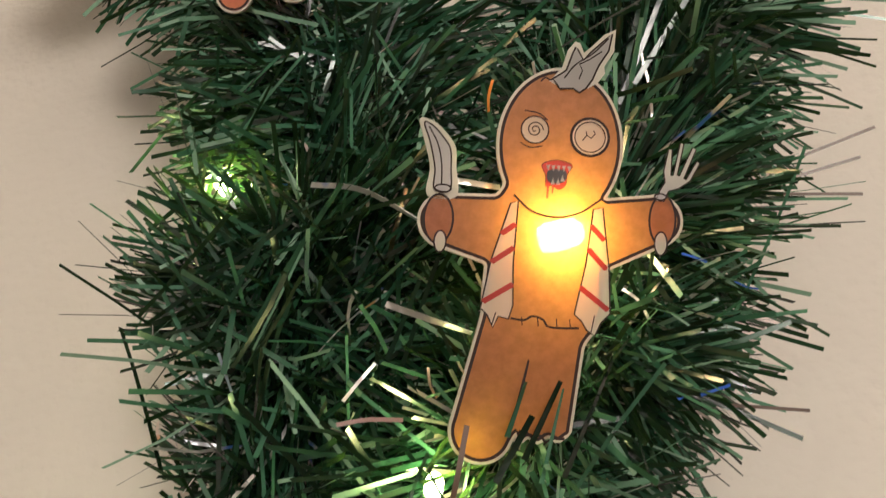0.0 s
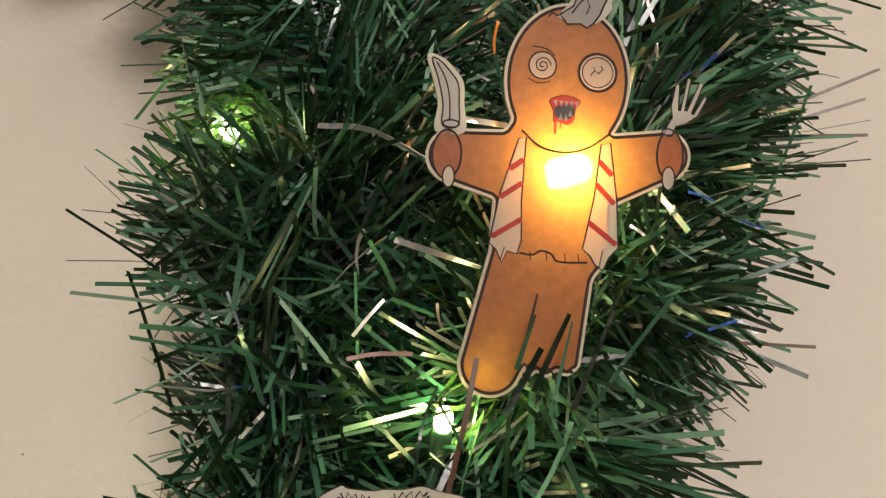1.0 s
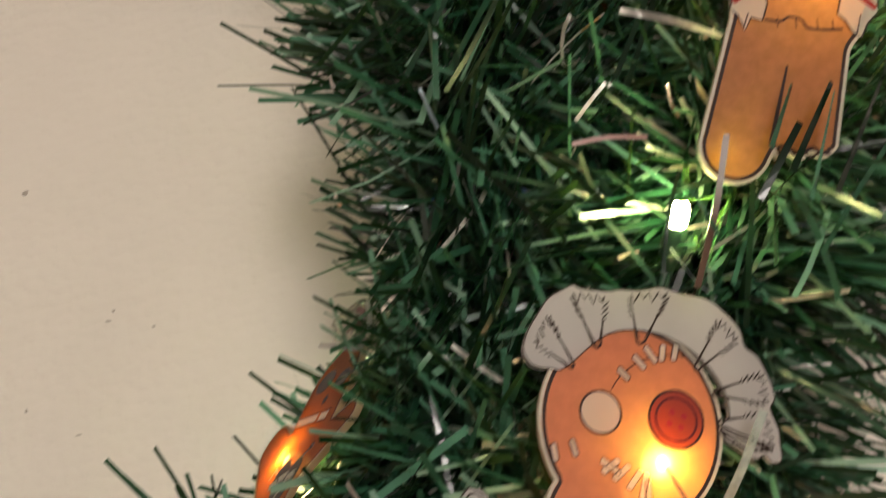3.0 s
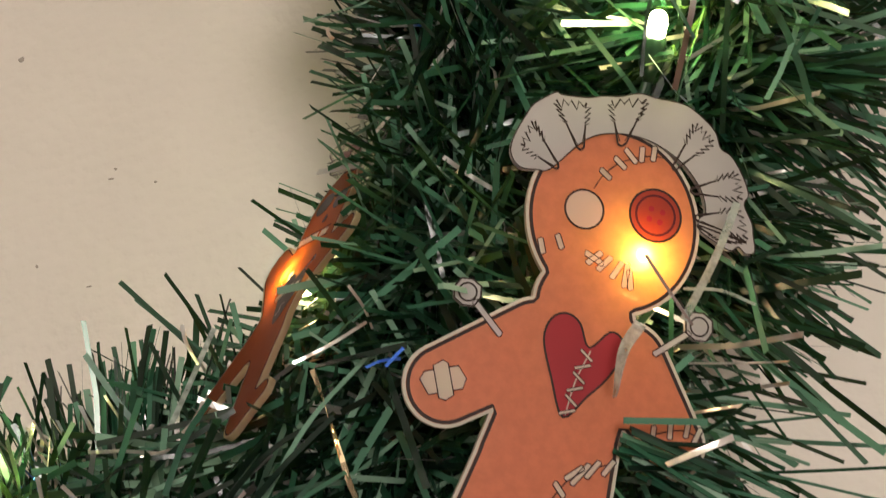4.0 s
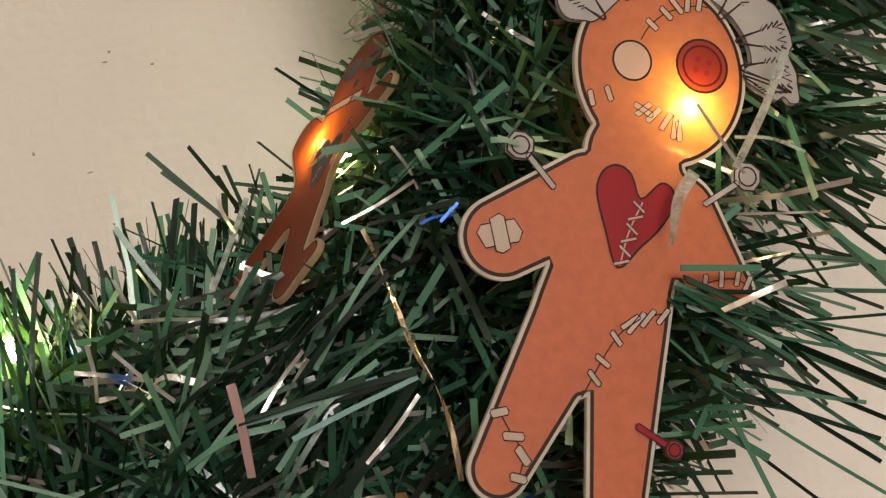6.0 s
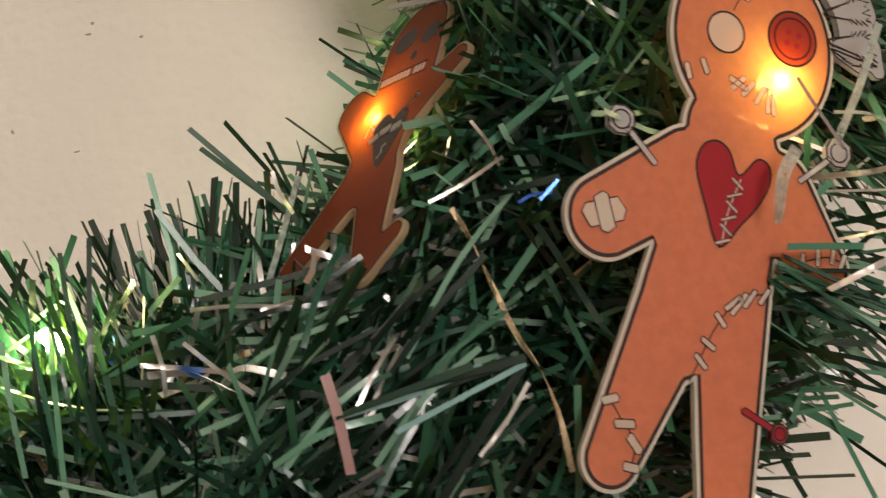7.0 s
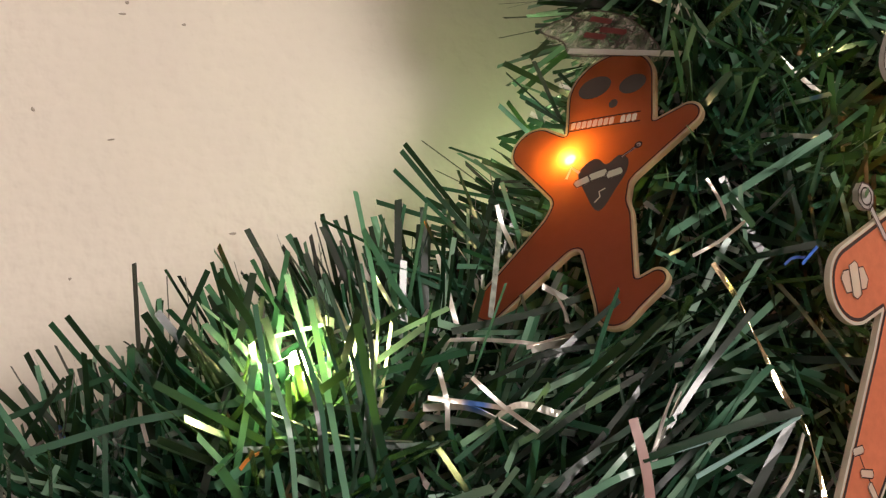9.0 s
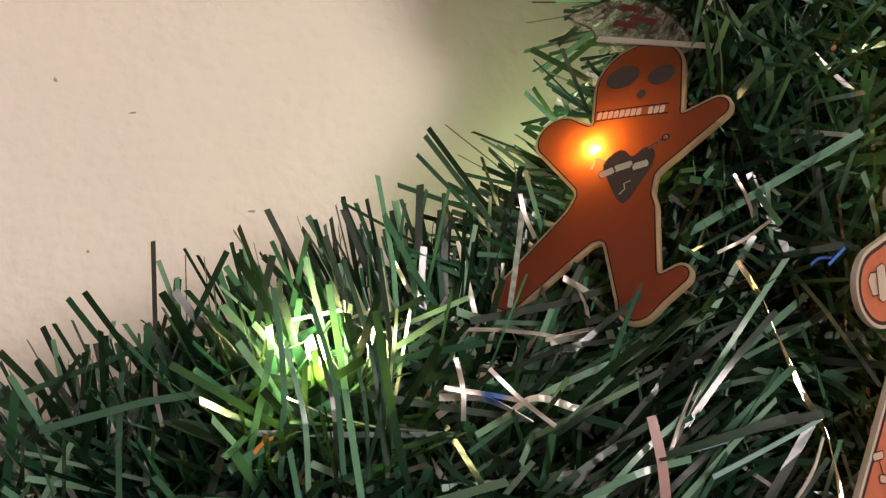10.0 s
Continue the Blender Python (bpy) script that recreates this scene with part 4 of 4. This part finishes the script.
loose_strip("gold_strip", "long twisted gold strip hanging over the tinsel", [(-9.14, -9.31, -7.38), (-8.98, -9.38, -7.95), (-8.83, -9.37, -8.75), (-8.68, -9.32, -9.52), (-8.45, -9.26, -10.19), (-8.39, -9.13, -10.88), (-8.42, -9.02, -11.54)], 0.09, GOLD, 7.0)
loose_strip("pink_strip", "upright pink film strip", [(-11.36, -10.06, -9.53), (-11.32, -9.94, -10.17), (-11.35, -9.73, -10.9)], 0.15, PINK, 0.4)
for pts, tw in (([(-2.55, -10.93, 0.26), (-1.81, -10.93, -0.24), (-1.1, -10.53, -0.5)], 0.7), ([(-0.97, -10.68, 2.94), (-0.1, -10.48, 2.65)], 0.2), ([(-3.95, -10.54, 3.78), (-2.85, -10.66, 3.23), (-1.76, -10.37, 2.33)], 0.9),
                ([(-12.14, -9.18, -9.18), (-12.77, -9.29, -8.92), (-13.27, -9.09, -9.09)], 1.2), ([(-12.29, -8.99, -8.1), (-11.63, -8.9, -8.05)], 0.2), ([(-14.18, -9.3, -8.66), (-13.52, -9.39, -8.82), (-12.88, -9.28, -9.25)], 0.9), ([(-11.03, -9.44, -10.17), (-10.31, -9.46, -9.27)], 0.4)):
    loose_strip("silver_strip", "bent silver film strip lying on the tinsel", pts, 0.115, SILVER, tw + 0.5)
for a, b in (((-11.35, -9.95, -10.12), (-9.35, -9.91, -9.91)), ((-8.95, -9.69, -7.49), (-7.47, -9.58, -7.46)), ((-10.32, -9.73, -9.98), (-8.63, -9.69, -9.94)), ((-11.4, -9.35, -10.07), (-8.81, -9.3, -9.88)), ((-10.39, -9.48, -11.67), (-8.72, -9.48, -10.02))):
    loose_strip("green_strip", "long pale green film strip lying on the tinsel", [a, b], 0.14, LEAF, 0.5, face=(0.3, -0.6, 0.7))
for a, b in (((6.31, -6.44, 4.56), (8.5, -6.43, 5)), ((5.43, -6.45, 3.87), (7.64, -6.43, 3.26)), ((6.15, -6.44, 4.09), (7.92, -6.43, 4.26)), ((3.4, -6.42, -1.06), (4.98, -6.41, -1.54))):
    loose_strip("brown_strip", "stray dark strip standing out of the tinsel", [a, b], 0.07, TWIG)
loose_strip("blue_strip", "strip with a bright blue glint", [(2.34, -6.73, -0.91), (2.89, -6.83, -0.73)], 0.08, BLUE)
loose_strip("blue_strip", "strip with a bright blue glint", [(-7.84, -9.61, -7.73), (-7.51, -9.63, -7.51)], 0.05, BLUE)
loose_strip("clear_strip", "curling clear strip in the tinsel", [(-18.61, -8.14, -9.25), (-18.44, -8.24, -8.56), (-17.99, -8.15, -8.15), (-17.07, -7.95, -8.03)], 0.10, GLASSY, 0.6)
rng = random.Random(11)
for k in range(24):
    a, far = math.radians(rng.uniform(-62, -10)), rng.uniform(3.2, 5.4)
    root = np.array((-5.0 + rng.uniform(-0.6, 0.6), -6.0 + rng.uniform(-0.6, 0.4), -8.95 + rng.uniform(-1.2, 1.2)))
    tip = root + far * np.array((math.cos(a), rng.uniform(-0.1, 0.25), math.sin(a)))
    mid = (root + tip) / 2 + np.array((0, 0, rng.uniform(-0.15, 0.25)))
    loose_strip("green_strip", "stray dark green strip spreading out over the wall", [root, mid, tip], rng.uniform(0.05, 0.09), MIDGREEN if k % 3 == 0 else LEAF, rng.uniform(0, 0.8))
# broad blades combed one way across the bend of the garland
comb = random.Random(21)
for k in range(30):
    x, z, y = comb.uniform(-12.6, -9.2), comb.uniform(-11.9, -8.2), comb.uniform(-9.9, -9.1)
    a, half = comb.gauss(0.52, 0.22), comb.uniform(0.8, 1.6)
    dx, dz, dip = half * math.cos(a), half * math.sin(a), comb.uniform(0.1, 0.5)
    loose_strip("green_strip", "broad green film strip combed flat across the bend", [(x - dx, y + dip, z - dz), (x, y, z + 0.08), (x + dx, y + dip * 0.6, z + dz)], comb.uniform(0.075, 0.11), LEAF, comb.uniform(-0.8, 0.8), face=(0.5, -0.75, 0.35))
# thin strips crossing before the bulb at the ornament's foot
for x, z, a, half in ((-2.62, -3.20, 1.2, 0.9), (-2.18, -3.05, 1.9, 0.6)):
    dx, dz = half * math.cos(a), half * math.sin(a)
    loose_strip("green_strip", "thin green film strip crossing a lit bulb", [(x - dx, -9.8, z - dz), (x, -10.15, z), (x + dx, -9.9, z + dz)], 0.055, LEAF, 0.4)
# strips that hide the hand of the capped ornament
cover = random.Random(9)
for k in range(14):
    v0, w0 = cover.uniform(-0.45, 0.12), cover.uniform(0.12, 0.45)
    a = on_card(MB, cover.uniform(0.75, 1.25), v0 + cover.uniform(-0.2, 0.1), w0 - 0.05)
    b = on_card(MB, cover.uniform(2.3, 3.1), v0 + cover.uniform(-0.35, 0.45), w0)
    loose_strip("green_strip", "green film strip lying over the ornament's hand", [a, b], cover.uniform(0.07, 0.12), LEAF, cover.uniform(-0.5, 0.7), face=(0.3, -0.8, 0.4))
# upright strips in front of the bulb on the low strand
veil = random.Random(4)
for k in range(9):
    x, lift = -15.8 + veil.uniform(-0.75, 0.75), veil.uniform(-0.2, 1.5)
    root, tip = (x + veil.uniform(-0.3, 0.3), -9.3, -9.4 + veil.uniform(-0.4, 0.3)), (x + veil.uniform(-0.1, 0.5), -9.6 + veil.uniform(-0.2, 0.3), -7.6 + lift)
    loose_strip("green_strip", "upright green film strip before a lit bulb", [root, ((root[0] + tip[0]) / 2 + 0.1, -9.7, (root[2] + tip[2]) / 2), tip], veil.uniform(0.05, 0.085), LEAF, veil.uniform(-0.6, 0.6))
# single glints between the blades; the blue ones carry the gleam in their colour
FILM = {SILVER: ("silver_strip", "short silver film strip gleaming between the blades"), BLUE: ("blue_strip", "short strip with a bright blue glint"), AMBER: ("amber_strip", "short amber film strip"),
        PINK: ("pink_strip", "narrow pink film strip lying on the tinsel"), GOLD: ("gold_strip", "short gold film strip"), PALE: ("pale_strip", "broad pale teal film strip lying on the tinsel")}
turn = random.Random(14)
for a, b, film, width in (
    ((0.15, -10.05, 5.90), (-0.08, -9.80, 5.24), AMBER, 0.09),
    ((3.16, -8.55, 1.43), (3.63, -8.30, 1.26), BLUE, 0.08),
    ((4.13, -7.75, 1.00), (4.58, -7.50, 0.84), BLUE, 0.06),
    ((-3.81, -10.35, -1.67), (-2.63, -10.10, -1.72), PINK, 0.12),
    ((-3.66, -10.35, -1.23), (-3.05, -10.10, -0.45), SILVER, 0.10),
    ((-6.19, -10.05, 0.54), (-6.02, -9.80, -0.23), SILVER, 0.09),
    ((-2.08, -9.95, -0.69), (-2.03, -9.70, -1.22), GOLD, 0.08),
    ((1.80, -9.35, 0.44), (2.16, -9.10, -0.20), SILVER, 0.08),
    ((2.80, -8.15, -1.52), (3.41, -7.90, -1.32), BLUE, 0.09),
    ((-6.53, -8.75, -3.87), (-5.75, -8.50, -4.68), SILVER, 0.12),
    ((-13.88, -9.65, -8.18), (-13.91, -9.40, -9.07), SILVER, 0.11),
    ((-13.43, -9.65, -8.42), (-12.59, -9.40, -9.38), SILVER, 0.10),
    ((-9.55, -9.85, -11.12), (-8.68, -9.60, -10.27), SILVER, 0.10),
    ((-10.60, -9.85, -10.52), (-8.64, -9.60, -10.00), PALE, 0.12),
    ((-12.37, -9.05, -8.06), (-11.50, -8.80, -7.97), SILVER, 0.10),
    ((-14.13, -9.65, -8.58), (-12.93, -9.40, -8.96), SILVER, 0.11),
    ((-11.11, -9.75, -10.08), (-10.36, -9.50, -9.14), SILVER, 0.10),
    ((-12.01, -8.05, -5.41), (-11.85, -7.80, -6.15), SILVER, 0.11),
    ((-18.12, -8.95, -7.43), (-18.18, -8.70, -8.31), SILVER, 0.09),
    ((-8.15, -9.65, -7.69), (-7.64, -9.40, -7.59), BLUE, 0.07),
    ((-16.90, -9.95, -9.04), (-16.62, -9.70, -8.85), AMBER, 0.08),
    ((-11.28, -9.85, -10.10), (-9.24, -9.60, -9.88), PALE, 0.16),
    ((-8.54, -8.75, -5.82), (-8.29, -8.50, -6.60), SILVER, 0.08),
    ((-9.45, -9.35, -7.21), (-8.20, -9.10, -6.71), SILVER, 0.08),
):
    mid = [(p + q) / 2 + turn.uniform(-0.06, 0.06) for p, q in zip(a, b)]
    loose_strip(*FILM[film], [a, mid, b], width * 0.66, film, turn.uniform(0.2, 0.9))
